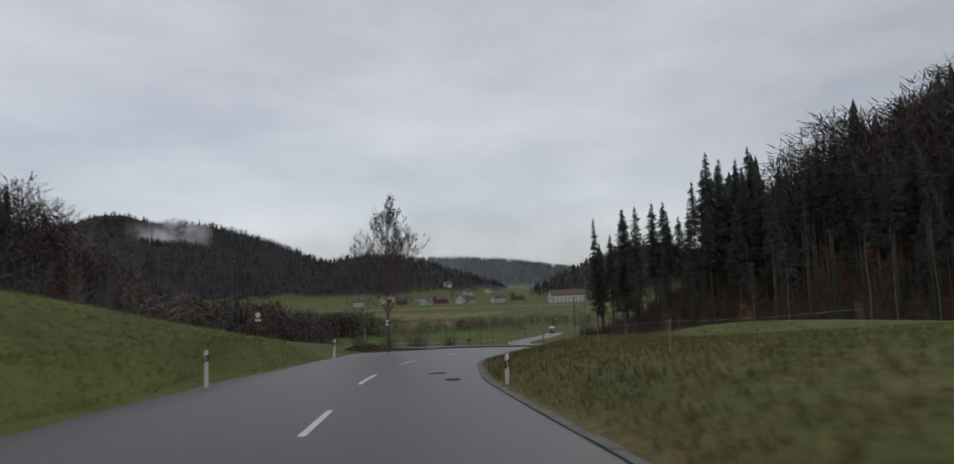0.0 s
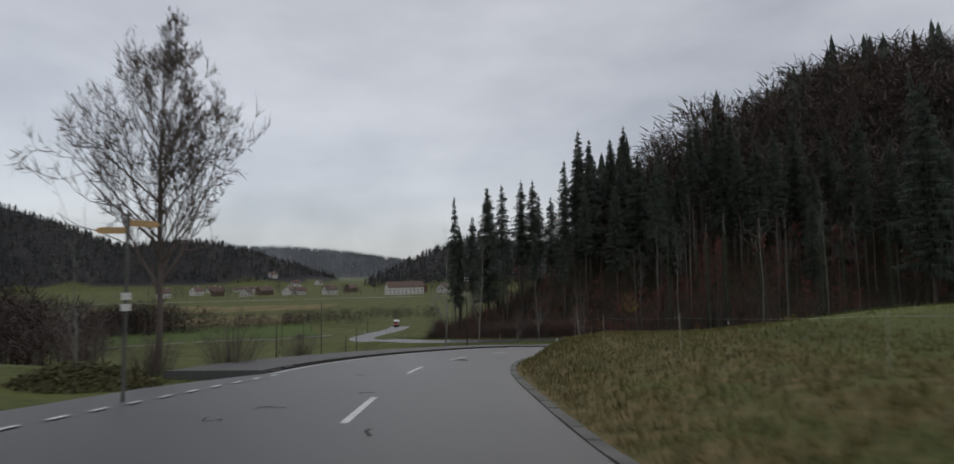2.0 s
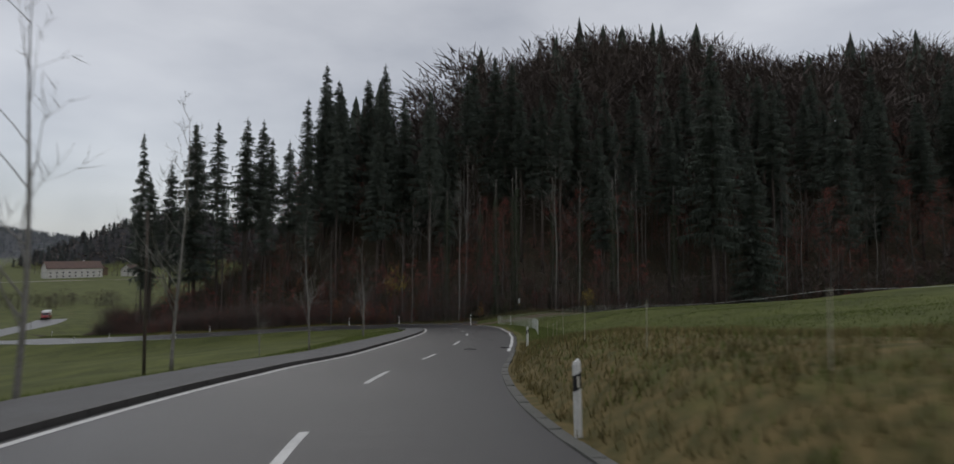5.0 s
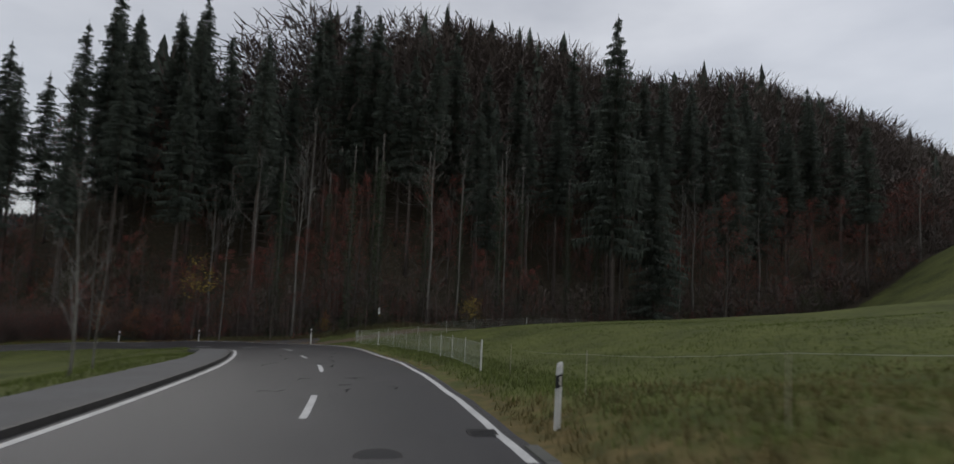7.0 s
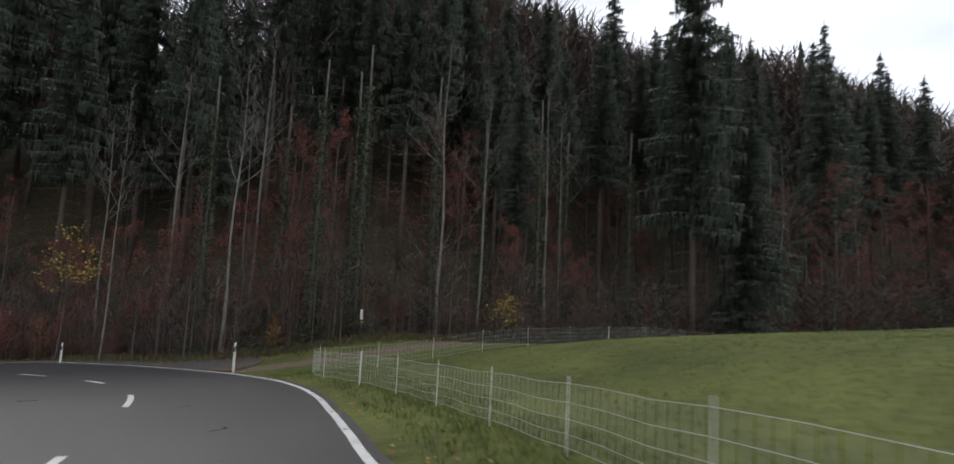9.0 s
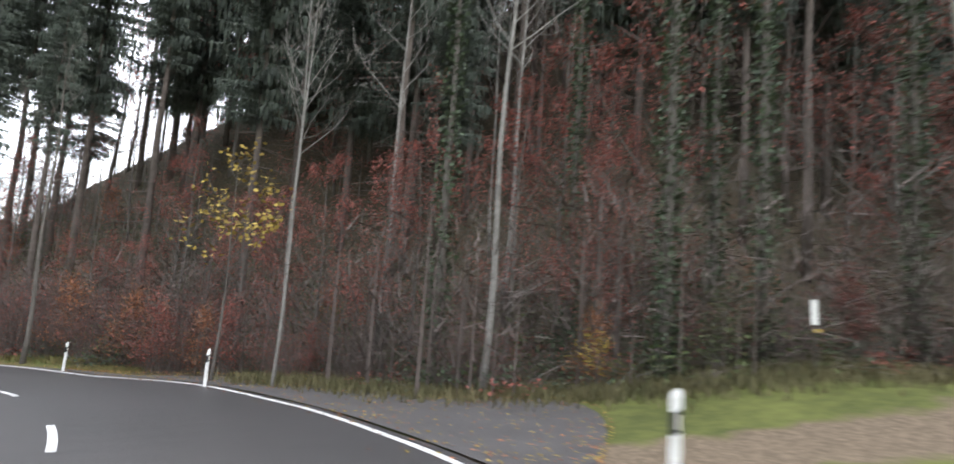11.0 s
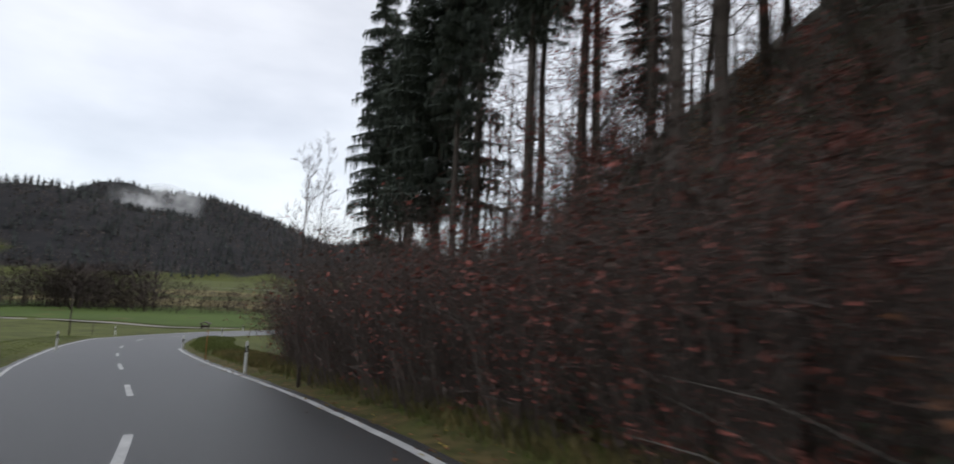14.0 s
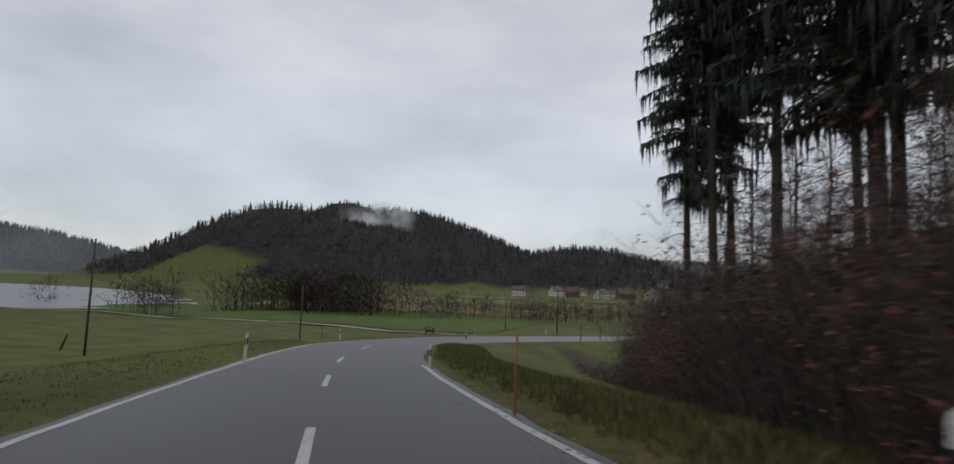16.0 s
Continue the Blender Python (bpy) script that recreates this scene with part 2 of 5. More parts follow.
# ---- the plan: the road's middle line, the wood's edge and the lie of the land ----
ROAD = [(-2.6, -68.7, 3.5), (-3.4, -36.0, 1.0), (-5.4, 4.9, -2.42), (-5.5, 14.4, -3.09), (-4.5, 23.7, -3.80), (-1.8, 32.7, -4.55),
        (1.6, 41.5, -5.38), (6.0, 49.6, -6.34), (11.6, 57.2, -7.34), (18.3, 63.7, -8.31), (25.7, 69.4, -9.36), (33.2, 75.0, -10.13),
        (40.4, 81.0, -10.90), (47.0, 87.9, -11.88), (52.9, 94.6, -12.72), (55.8, 99.7, -13.33), (58.0, 104.9, -13.98), (59.5, 109.9, -14.54),
        (60.3, 115.0, -15.02), (60.4, 120.3, -15.45), (59.8, 125.3, -15.98), (58.3, 131.8, -16.42), (53.9, 140.7, -17.28), (48.7, 149.0, -18.04),
        (43.6, 156.7, -18.64), (38.6, 164.5, -19.27), (33.9, 172.6, -19.84), (30.2, 181.3, -20.28), (26.2, 190.4, -21.1), (24.8, 199.8, -21.7), (26.6, 209.8, -22.1), (32.8, 222.5, -22.5), (43, 240, -23.0), (51, 262, -23.4), (57, 290, -23.7), (60, 315, -23.9), (62, 340, -24)]
WOOD = [(36.4, 210.9), (43.6, 193.3), (51.9, 179.1), (55.4, 161.4), (59.0, 147.9), (63.9, 134.9), (68.0, 123.0), (72.4, 110.4), (77.6, 102.0), (86.1, 93.6), (99.7, 81.4), (117.7, 65.8), (142.5, 45.8), (181.9, 23.8), (288.2, -28.7)]
WOOD_BACK = [(36.9, 210), (52, 201), (67, 192), (80, 186), (86, 200), (95, 230), (130, 262), (200, 300), (330, 370)]
HALF = 3.45


def spline(points, step=1.0):
    """A smooth line through the points, at even steps along it."""
    p, out = np.array(points, float), []
    p = np.vstack([2 * p[0] - p[1], p, 2 * p[-1] - p[-2]])
    for i in range(1, len(p) - 2):
        a, b, c, d = p[i - 1 : i + 3]
        for u in np.linspace(0, 1, 24, endpoint=False):
            out.append(0.5 * (2 * b + (c - a) * u + (2 * a - 5 * b + 4 * c - d) * u * u + (3 * b - a - 3 * c + d) * u**3))
    out = np.array(out + [p[-2]])
    run = np.r_[0, np.cumsum(np.hypot(*np.diff(out[:, :2], axis=0).T))]
    even = np.arange(0, run[-1], step)
    return np.stack([np.interp(even, run, out[:, k]) for k in range(out.shape[1])], 1)


def ease(a, b, x):
    u = np.clip((x - a) / (b - a), 0, 1)
    return u * u * (3 - 2 * u)


def left_edge(s):
    """How far the asphalt reaches to the left of the road's middle."""
    return np.interp(s, [8, 13, 18, 24, 28, 32, 34, 36, 38, 42, 46, 55, 60, 65, 76, 82, 90, 100, 107, 115, 150, 178, 190, 230], [5.95, 6.1, 5.8, 5.35, 5.6, 5.95, 6.2, 6.9, 7.3, 6.6, 4.85, 4.7, 4.55, 4.25, 3.7, 3.72, 3.9, 3.85, 3.8, 3.6, 3.6, 3.6, 3.85, 3.75])


def right_edge(s):
    """How far the asphalt reaches to the right of the road's middle."""
    return np.interp(s, [5, 17, 28, 38, 45, 55, 62, 92, 104, 113, 124, 135, 142, 148, 153, 160, 170, 180, 190, 210], [4.4, 4.1, 3.8, 3.55, 3.4, 3.42, 3.6, 3.5, 3.5, 4.2, 5.0, 5.5, 5.5, 5.2, 4.6, 3.95, 3.8, 3.75, 3.5, 3.65])


def path_width(s):
    """How wide the footway behind the kerb is."""
    return float(np.interp(s, [46, 52, 61, 72, 90, 110], [3.4, 3.1, 2.6, 2.1, 1.9, 1.6]))


LINE = spline(ROAD)
START = int(np.argmin(np.hypot(LINE[:, 0] - (-5.36), LINE[:, 1] - (4.91)))) - 11
TANGENT = np.gradient(LINE[:, :2], axis=0)
TANGENT /= np.hypot(*TANGENT.T)[:, None]


def on_road(s, d, lift=0.0):
    """The place s metres along the road from where the walk begins and d metres to the left of its middle."""
    k = np.clip(s + START, 0, len(LINE) - 1.001)
    i, u = int(k), k - int(k)
    p, t = LINE[i] * (1 - u) + LINE[i + 1] * u, TANGENT[i] * (1 - u) + TANGENT[i + 1] * u
    t = t / np.hypot(*t)
    return (p[0] - t[1] * d, p[1] + t[0] * d, p[2] + lift)


def heading(s):
    i = int(np.clip(s + START, 0, len(LINE) - 1))
    return math.degrees(math.atan2(-TANGENT[i][0], TANGENT[i][1]))


def from_road(x, y):
    """Along, to the left, and the road's height, for arrays of places."""
    x, y = np.atleast_1d(x).astype(float), np.atleast_1d(y).astype(float)
    s, d, z = np.zeros_like(x), np.zeros_like(x), np.zeros_like(x)
    for k in range(0, len(x), 4000):
        cut = slice(k, k + 4000)
        gap = (x[cut, None] - LINE[None, :, 0]) ** 2 + (y[cut, None] - LINE[None, :, 1]) ** 2
        i = gap.argmin(1)
        off = np.stack([x[cut] - LINE[i, 0], y[cut] - LINE[i, 1]], 1)
        along, across = (off * TANGENT[i]).sum(1), TANGENT[i, 0] * off[:, 1] - TANGENT[i, 1] * off[:, 0]
        s[cut], d[cut] = i - START + along, np.sign(across) * np.sqrt(gap[np.arange(len(i)), i])
        z[cut] = np.interp(i + np.clip(along, -1, 1), np.arange(len(LINE)), LINE[:, 2])
    return s, d, z


def beside(x, y, line):
    """How far a place lies to the right of a line, for arrays."""
    best, sign = np.full(len(x), 1e9), np.ones(len(x))
    for (ax, ay), (bx, by) in zip(line, line[1:]):
        ux, uy = bx - ax, by - ay
        u = np.clip(((x - ax) * ux + (y - ay) * uy) / (ux * ux + uy * uy), 0, 1)
        gap = np.hypot(x - ax - u * ux, y - ay - u * uy)
        cross = ux * (y - ay) - uy * (x - ax)
        near = gap < best
        best, sign = np.where(near, gap, best), np.where(near, np.where(cross > 0, -1, 1), sign)
    return best * sign


def wood_depth(x, y):
    """Metres inside the wood on the hill, negative outside it."""
    return np.minimum(-beside(x, y, WOOD), beside(x, y, WOOD_BACK))


def mound(x, y, cx, cy, h, rx, ry, turn=0.0):
    c, s = math.cos(radians(turn)), math.sin(radians(turn))
    u, v = (x - cx) * c + (y - cy) * s, -(x - cx) * s + (y - cy) * c
    return h * np.exp(-((u / rx) ** 2 + (v / ry) ** 2))


def hills(x, y):
    """The wooded hills round the valley, over its floor."""
    z = mound(x, y, -585, 935, 140, 225, 215, 30)
    z = np.maximum(z, mound(x, y, -760, 1380, 213, 270, 220))
    z = np.maximum(z, mound(x, y, -565, 1265, 174, 385, 300, 10))
    z = np.maximum(z, mound(x, y, -500, 1040, 118, 330, 200, 40))
    z = np.maximum(z, mound(x, y, -150, 1290, 103, 270, 260))
    z = np.maximum(z, mound(x, y, -1750, 1150, 140, 500, 420))
    z = np.maximum(z, mound(x, y, -480, -60, 120, 220, 170))
    z = np.maximum(z, mound(x, y, 330, 900, 88, 170, 210))
    z = np.maximum(z, mound(x, y, 0, 2700, 150, 900, 500))
    z = np.maximum(z, mound(x, y, 900, 2500, 100, 700, 500))
    z = np.maximum(z, mound(x, y, 760, 1500, 110, 330, 420))
    return np.clip(z - 24, 0, None) * 1.1


def land(x, y):
    """The height of the ground, for arrays of places."""
    x, y = np.atleast_1d(x).astype(float), np.atleast_1d(y).astype(float)
    flat = 185 - 22 * np.log1p(np.exp(np.clip((185 - y) / 22, -40, 40)))
    z = -0.4 - 0.13 * np.clip(flat, -120, 400) + 5.0 * ease(320, 900, y)
    z = z - 6 * ease(-26, -60, x) * (1 - ease(70, 170, y))
    z = z + mound(x, y, 20, 36, 1.5, 15, 14)
    z = z + 4.5 * ease(60, 150, x) * (1 - ease(20, 85, y))
    z = z + np.interp(x, [70, 80, 88, 104, 125, 170], [0, -0.6, -2.0, -4.1, -5.5, -5]) * ease(28, 56, y) * (1 - ease(100, 124, y)) + mound(x, y, 137, 15, 8.5, 45, 22)
    z = z + mound(x, y, -15.0, 41.9, 2.0, 13, 12)
    z = z - np.clip(mound(x, y, -325.1, 322.7, 5, 200, 85, -28), 0, 3.2)
    z = z + mound(x, y, -138.7, 156.8, 50, 45, 42)
    z = z + mound(x, y, 77, 105, 1.0, 8, 7) - mound(x, y, 65, 66, 0.6, 9, 8)
    deep = wood_depth(x, y)
    rise = 0.19 * np.clip(deep, 0, 18) + 106 * (1 - np.exp(-np.clip(deep - 12, 0, None) / 96))
    rise = rise + 9 * ease(1.5, 12, deep) * ease(132, 150, y) * (1 - 0.7 * ease(105, 140, x))
    z = z + rise * (0.99 + 0.27 * ease(130, 165, x) * ease(95, 65, y) - 0.42 * ease(210, 340, x)) * np.clip(1 - ease(350, 900, np.hypot(x, y)), 0, 1)
    z = z + hills(x, y)
    wave = 0.25 * np.sin(x * 0.11 + 1.3) * np.cos(y * 0.09) + 0.10 * np.sin(x * 0.37 + y * 0.23)
    s, d, road = from_road(x, y)
    a = np.where(d > 0, d - left_edge(s) + HALF, -d - right_edge(s) + HALF)
    near = 1 - ease(HALF + 1.6, HALF + 15, a)
    verge = np.where((d > 0) & (s > 40) & (s < 128), -0.16, np.where((d < 0) & (s > 128) & (s < 160), -0.1, 0.2))
    edge = road - 0.05 + verge * ease(HALF + 0.2, HALF + 1.6, a)
    edge = edge + 0.62 * ease(HALF + 0.5, HALF + 5, -d) * (1 - ease(82, 103.2, s))
    edge = edge + 0.65 * ease(HALF + 0.2, HALF + 2.2, -d) * ease(37, 58.7, s) * (1 - ease(79.6, 98.6, s))
    edge = edge - 1.1 * ease(HALF + 4.2, HALF + 12, d) * ease(43, 58.7, s) * (1 - ease(127.6, 162.2, s))
    edge = edge + 1.1 * ease(HALF + 0.2, HALF + 2.0, a) * (d > 0) * (1 - ease(29, 35, s)) * ease(-31, -11, s)
    bank = mound(x, y, -22.5, 14.0, 2.9, 9.5, 17) * ease(HALF + 2.2, HALF + 10, d)
    return near * edge + (1 - near) * (z + wave * (1 - near)) + bank


def land_at(x, y):
    return float(land(np.array([x]), np.array([y]))[0])


# ---- the ground: one sheet, fine near the road ----
def spread(lo, hi, step, far_lo, far_hi):
    out, g = list(np.arange(lo, hi + step / 2, step)), step
    while out[-1] < far_hi:
        g *= 1.09
        out.append(out[-1] + g)
    g = step
    while out[0] > far_lo:
        g *= 1.09
        out.insert(0, out[0] - g)
    return np.array(out)


gx, gy = spread(-45, 110, 1.0, -4200, 4200), spread(-25, 205, 1.0, -3000, 4600)
XX, YY = np.meshgrid(gx, gy)
flat_x, flat_y = XX.ravel(), YY.ravel()
ZZ = land(flat_x, flat_y)
nx, ny = len(gx), len(gy)
ii = (np.arange(ny - 1)[:, None] * nx + np.arange(nx - 1)[None, :]).ravel()
ground_mesh = bpy.data.meshes.new("ground")
ground_mesh.from_pydata(np.stack([flat_x, flat_y, ZZ], 1).tolist(), [], np.stack([ii, ii + 1, ii + 1 + nx, ii + nx], 1).tolist())
ground_mesh.polygons.foreach_set("use_smooth", [True] * len(ground_mesh.polygons))
ground_mesh.materials.append(M["ground"])
GRID = ZZ.reshape(ny, nx)


def ground_at(x, y):
    """The height of the ground sheet itself, which is coarse far from the road."""
    i, j = int(np.clip(np.searchsorted(gx, x) - 1, 0, nx - 2)), int(np.clip(np.searchsorted(gy, y) - 1, 0, ny - 2))
    u, v = (x - gx[i]) / (gx[i + 1] - gx[i]), (y - gy[j]) / (gy[j + 1] - gy[j])
    return float((GRID[j, i] * (1 - u) + GRID[j, i + 1] * u) * (1 - v) + (GRID[j + 1, i] * (1 - u) + GRID[j + 1, i + 1] * u) * v)


gs, gd, _ = from_road(flat_x, flat_y)
dry = np.clip(1 - np.abs(-gd - HALF - 4) / 9, 0, 1) * (1 - ease(73.7, 109, gs)) * (0.5 + 0.2 * ease(24, 44, gs)) + 0.35 * np.clip(1 - np.abs(-gd - HALF - 2.5) / 4, 0, 1) * ease(125.2, 139.5, gs) * (1 - ease(183, 218, gs)) + 0.55 * np.clip(1 - np.abs(np.abs(gd) - HALF - 0.6) / 1.4, 0, 1)
far_dry = 0.25 * ease(230, 320, flat_y)
litter = ease(-3, 1.5, wood_depth(flat_x, flat_y)) * (np.hypot(flat_x, flat_y) < 700)
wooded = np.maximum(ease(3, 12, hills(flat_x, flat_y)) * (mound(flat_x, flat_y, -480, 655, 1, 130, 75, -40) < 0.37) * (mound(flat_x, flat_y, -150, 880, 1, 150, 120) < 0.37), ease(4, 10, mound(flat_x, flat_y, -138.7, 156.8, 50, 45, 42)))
track = 0.9 * ease(2.2, 0.8, np.abs(beside(flat_x, flat_y, [(61.3, 106.6), (68.6, 102.8), (74.8, 97.9), (82.7, 92.4)]))) * (gd < -HALF - 0.5)
lane = 0.9 * ease(0, 1.2, gd - HALF) * ease(0, 2.5, 4.6 - gd + HALF) * ease(32, 35, gs) * ease(46, 42, gs)
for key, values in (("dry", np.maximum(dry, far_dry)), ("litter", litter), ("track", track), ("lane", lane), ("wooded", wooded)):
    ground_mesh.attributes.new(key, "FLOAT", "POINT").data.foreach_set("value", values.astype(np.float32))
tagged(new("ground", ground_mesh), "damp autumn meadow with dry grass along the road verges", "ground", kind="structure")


# ---- the road ----
def ribbon(name, mat, s0, s1, d0, d1, lift, parent=None, step=1.0, thick=0.0, wobble=0.0):
    """A strip along the road between two distances from its middle; thick gives it sides that reach down."""
    sh, ss = Shape(), np.arange(s0, s1 + step * 0.5, step)
    rows = []
    for s in ss:
        w = wobble * math.sin(s * 1.7) * math.sin(s * 0.53 + 1)
        a, b = on_road(s, (d0(s) if callable(d0) else d0) + w, lift), on_road(s, (d1(s) if callable(d1) else d1) + w, lift)
        rows.append([(*a[:2], a[2] - thick), a, b, (*b[:2], b[2] - thick)] if thick else [a, b])
    n = len(rows[0])
    sh.v = [p for row in rows for p in row]
    for i in range(len(rows) - 1):
        for j in range(n - 1):
            sh.f.append((i * n + j + 1, i * n + j, i * n + n + j, i * n + n + j + 1))
    if thick:
        sh.f += [tuple(range(n)), tuple((len(rows) - 1) * n + j for j in reversed(range(n)))]
    sh.m = [0] * len(sh.f)
    ob = new(name, sh.mesh(name, mat))
    if parent:
        ob.parent = parent
    return ob


road = tagged(ribbon("road", M["asphalt"], -58, 300, lambda s: left_edge(s) + 0.1, lambda s: -right_edge(s) - 0.12, 0.0, thick=0.25, wobble=0.05), "damp grey asphalt country road winding downhill", "road", kind="structure")

DASHES = [round(7.9 + 9.42 * k, 2) for k in range(-3, 26)]
marks = tagged(thing("road_marking"), "white painted lane dashes and edge lines", "road marking", kind="structure")
for s in DASHES:
    ribbon("dash", M["paint"], s, s + 3.1, 0.075, -0.075, 0.006, marks, 0.55)


for k in range(-3, 8):
    a = 38.0 + k * 0.98
    ribbon("short_dash", M["paint"], a, a + 0.48, 5.7 - 0.15 * (a - 35.2) + 0.075, 5.7 - 0.15 * (a - 35.2) - 0.075, 0.028, marks, 0.24)
ribbon("edge_line", M["paint"], 46, 130, lambda s: left_edge(s) - 0.12, lambda s: left_edge(s) - 0.29, 0.006, marks)
ribbon("edge_line", M["paint"], 89.2, 204, lambda s: -right_edge(s) + 0.27, lambda s: -right_edge(s) + 0.1, 0.006, marks, wobble=0.02)
ribbon("edge_line", M["paint"], 182, 248, lambda s: left_edge(s) - 0.1, lambda s: left_edge(s) - 0.24, 0.006, marks, wobble=0.02)

# kerbs: pale stones along the inside of the first bend, a raised dark kerb with a footway outside it
inner = tagged(thing("inner_kerb"), "pale weathered stone kerb along the inside of the bend", "kerb", kind="structure")
for k in range(86):
    s = 4.2 + k * 1.0
    ribbon("kerb_stone", M["kerb"], s + 0.012, s + 0.988, lambda q: -right_edge(q) + 0.02, lambda q: -right_edge(q) - 0.19, 0.03 + 0.008 * math.sin(k * 2.1), inner, 0.488, 0.2)
outer = tagged(thing("outer_kerb"), "raised dark wet kerb along the footway", "kerb", kind="structure")
for k in range(82):
    s = 46.5 + k * 1.0
    ribbon("kerb_stone", M["dark_kerb"], s + 0.012, s + 0.988, lambda q: left_edge(q) + 0.2, lambda q: left_edge(q) + 0.04, 0.13 * min(1, (k + 1) / 3), outer, 0.488, 0.25)
tagged(ribbon("footway", M["old_asphalt"], 46.0, 129.4, lambda s: left_edge(s) + 0.2 + path_width(s), lambda s: left_edge(s) + 0.2, 0.115, thick=0.35, wobble=0.04), "grey asphalt footway behind the kerb", "pavement", kind="structure")


# ---- trees ----
rng = random.Random(7)


def around(v, angle):
    """A direction turned off v by an angle, at a random side."""
    v = Vector(v).normalized()
    side = v.cross(Vector((0, 0, 1)) if abs(v.z) < 0.9 else Vector((1, 0, 0))).normalized()
    side.rotate(Matrix.Rotation(rng.uniform(0, 2 * math.pi), 3, v))
    return (v * math.cos(angle) + side * math.sin(angle)).normalized()


def leaf(sh, p, size, m=0):
    a = Vector((rng.gauss(0, 1), rng.gauss(0, 1), rng.gauss(0, 0.5))).normalized()
    b = a.cross(Vector((rng.gauss(0, 0.6), rng.gauss(0, 0.6), rng.gauss(0, 1)))).normalized()
    p = Vector(p)
    if size > 0.19:
        sh.face([p, p + a * size * 0.5 + b * size * 0.32, p + a * size, p + a * size * 0.5 - b * size * 0.32], m)
    else:
        sh.face([p - b * size * 0.35, p + b * size * 0.35, p + a * size], m)


def bough(sh, p, way, length, r, level, ends, lift=0.12, sides=5, twig_sides=3, forks=(4, 5, 5), spread_=(0.5, 0.95), wander=0.16, fine=0.005):
    """A limb that bends, thins and forks again."""
    pts, rad, q, w, n = [Vector(p)], [r], Vector(p), Vector(way).normalized(), 4 if level > 1 else 3 if level else 2
    for i in range(n):
        w = (w + Vector((rng.gauss(0, wander), rng.gauss(0, wander), rng.gauss(0, wander * 0.7) + lift))).normalized()
        q = q + w * (length / n)
        pts.append(q)
        rad.append(max(r * (1 - (i + 1) / n * 0.72), 0.004))
    if level == 0:
        flat = w.cross(Vector((rng.gauss(0, 1), rng.gauss(0, 1), rng.gauss(0, 1)))).normalized() * max(r * 1.3, fine * 1.6)
        sh.face([pts[0] - flat, pts[0] + flat, pts[1] + flat * 0.7, pts[1] - flat * 0.7])
        sh.face([pts[1] - flat * 0.7, pts[1] + flat * 0.7, pts[-1]])
    else:
        sh.tube(pts, rad, sides if level > 1 else twig_sides, 0, cap=False)
    if level == 0:
        ends.append((pts[-1], w))
        ends.append((pts[1], w))
        return
    for k in range(forks[min(level, len(forks)) - 1]):
        u = rng.uniform(0.25, 1.0)
        i = min(int(u * n), n - 1)
        at = pts[i].lerp(pts[i + 1], u * n - i)
        bough(sh, at, around(w, rng.uniform(*spread_)), length * rng.uniform(0.42, 0.68) * (1.15 - 0.4 * u), max(rad[i] * 0.5, fine), level - 1, ends, lift, sides, twig_sides, forks, spread_, wander, fine)


def broadleaf(name, h, r, crown_from, bark, leaves=None, leaf_count=0, leaf_size=0.16, limbs=13, reach=0.34, level=2, label="", steep=(0.6, 1.25), forks=(5, 5, 5), stems=1, lean=0.02, category="tree", fine=0.005):
    """A leaf-shedding tree: trunk, limbs that fork to twigs and, where asked, the leaves still on it."""
    ob = thing(name)
    trunk, wood, ends = Shape(), Shape(), []
    for stem in range(stems):
        off = Vector((rng.uniform(-0.5, 0.5), rng.uniform(-0.5, 0.5), 0)) * (0 if stems == 1 else 1)
        bend = Vector((rng.gauss(0, lean), rng.gauss(0, lean), 0))
        hh = h * (1 if stem == 0 else rng.uniform(0.65, 0.95))
        pts = [off + Vector((bend.x * z + 0.08 * math.sin(z * 0.6 + stem), bend.y * z + 0.08 * math.cos(z * 0.5), z)) for z in np.linspace(-0.3, hh * 0.94, 11)]
        rad = [r * (1.25 if i == 0 else 1 - 0.92 * i / 10) for i in range(11)]
        trunk.tube(pts, rad, 7, 0)
        for k in range(limbs):
            u = crown_from + (1 - crown_from) * ((k + rng.random()) / limbs) ** 1.3
            i = min(int(u * 10), 9)
            p = pts[i].lerp(pts[i + 1], u * 10 - i)
            long = hh * reach * (1.15 - u) / (1.15 - crown_from) * rng.uniform(0.7, 1.15) + 0.4
            bough(wood, p, around((0, 0, 1), rng.uniform(*steep)), long, max(rad[i] * 0.42, 0.012), level, ends, forks=forks, fine=fine)
    part("trunk", trunk, bark, ob, smooth=True)
    part("limbwork", wood, bark, ob)
    if leaf_count:
        crown = Shape()
        for k in range(leaf_count):
            p, w = rng.choice(ends)
            q = p - w * rng.uniform(0, 0.9) + Vector((rng.gauss(0, 0.16), rng.gauss(0, 0.16), rng.gauss(0, 0.14)))
            leaf(crown, q, leaf_size * rng.uniform(0.6, 1.25))
        part("crown", crown, leaves, ob)
    return tagged(ob, label, category)


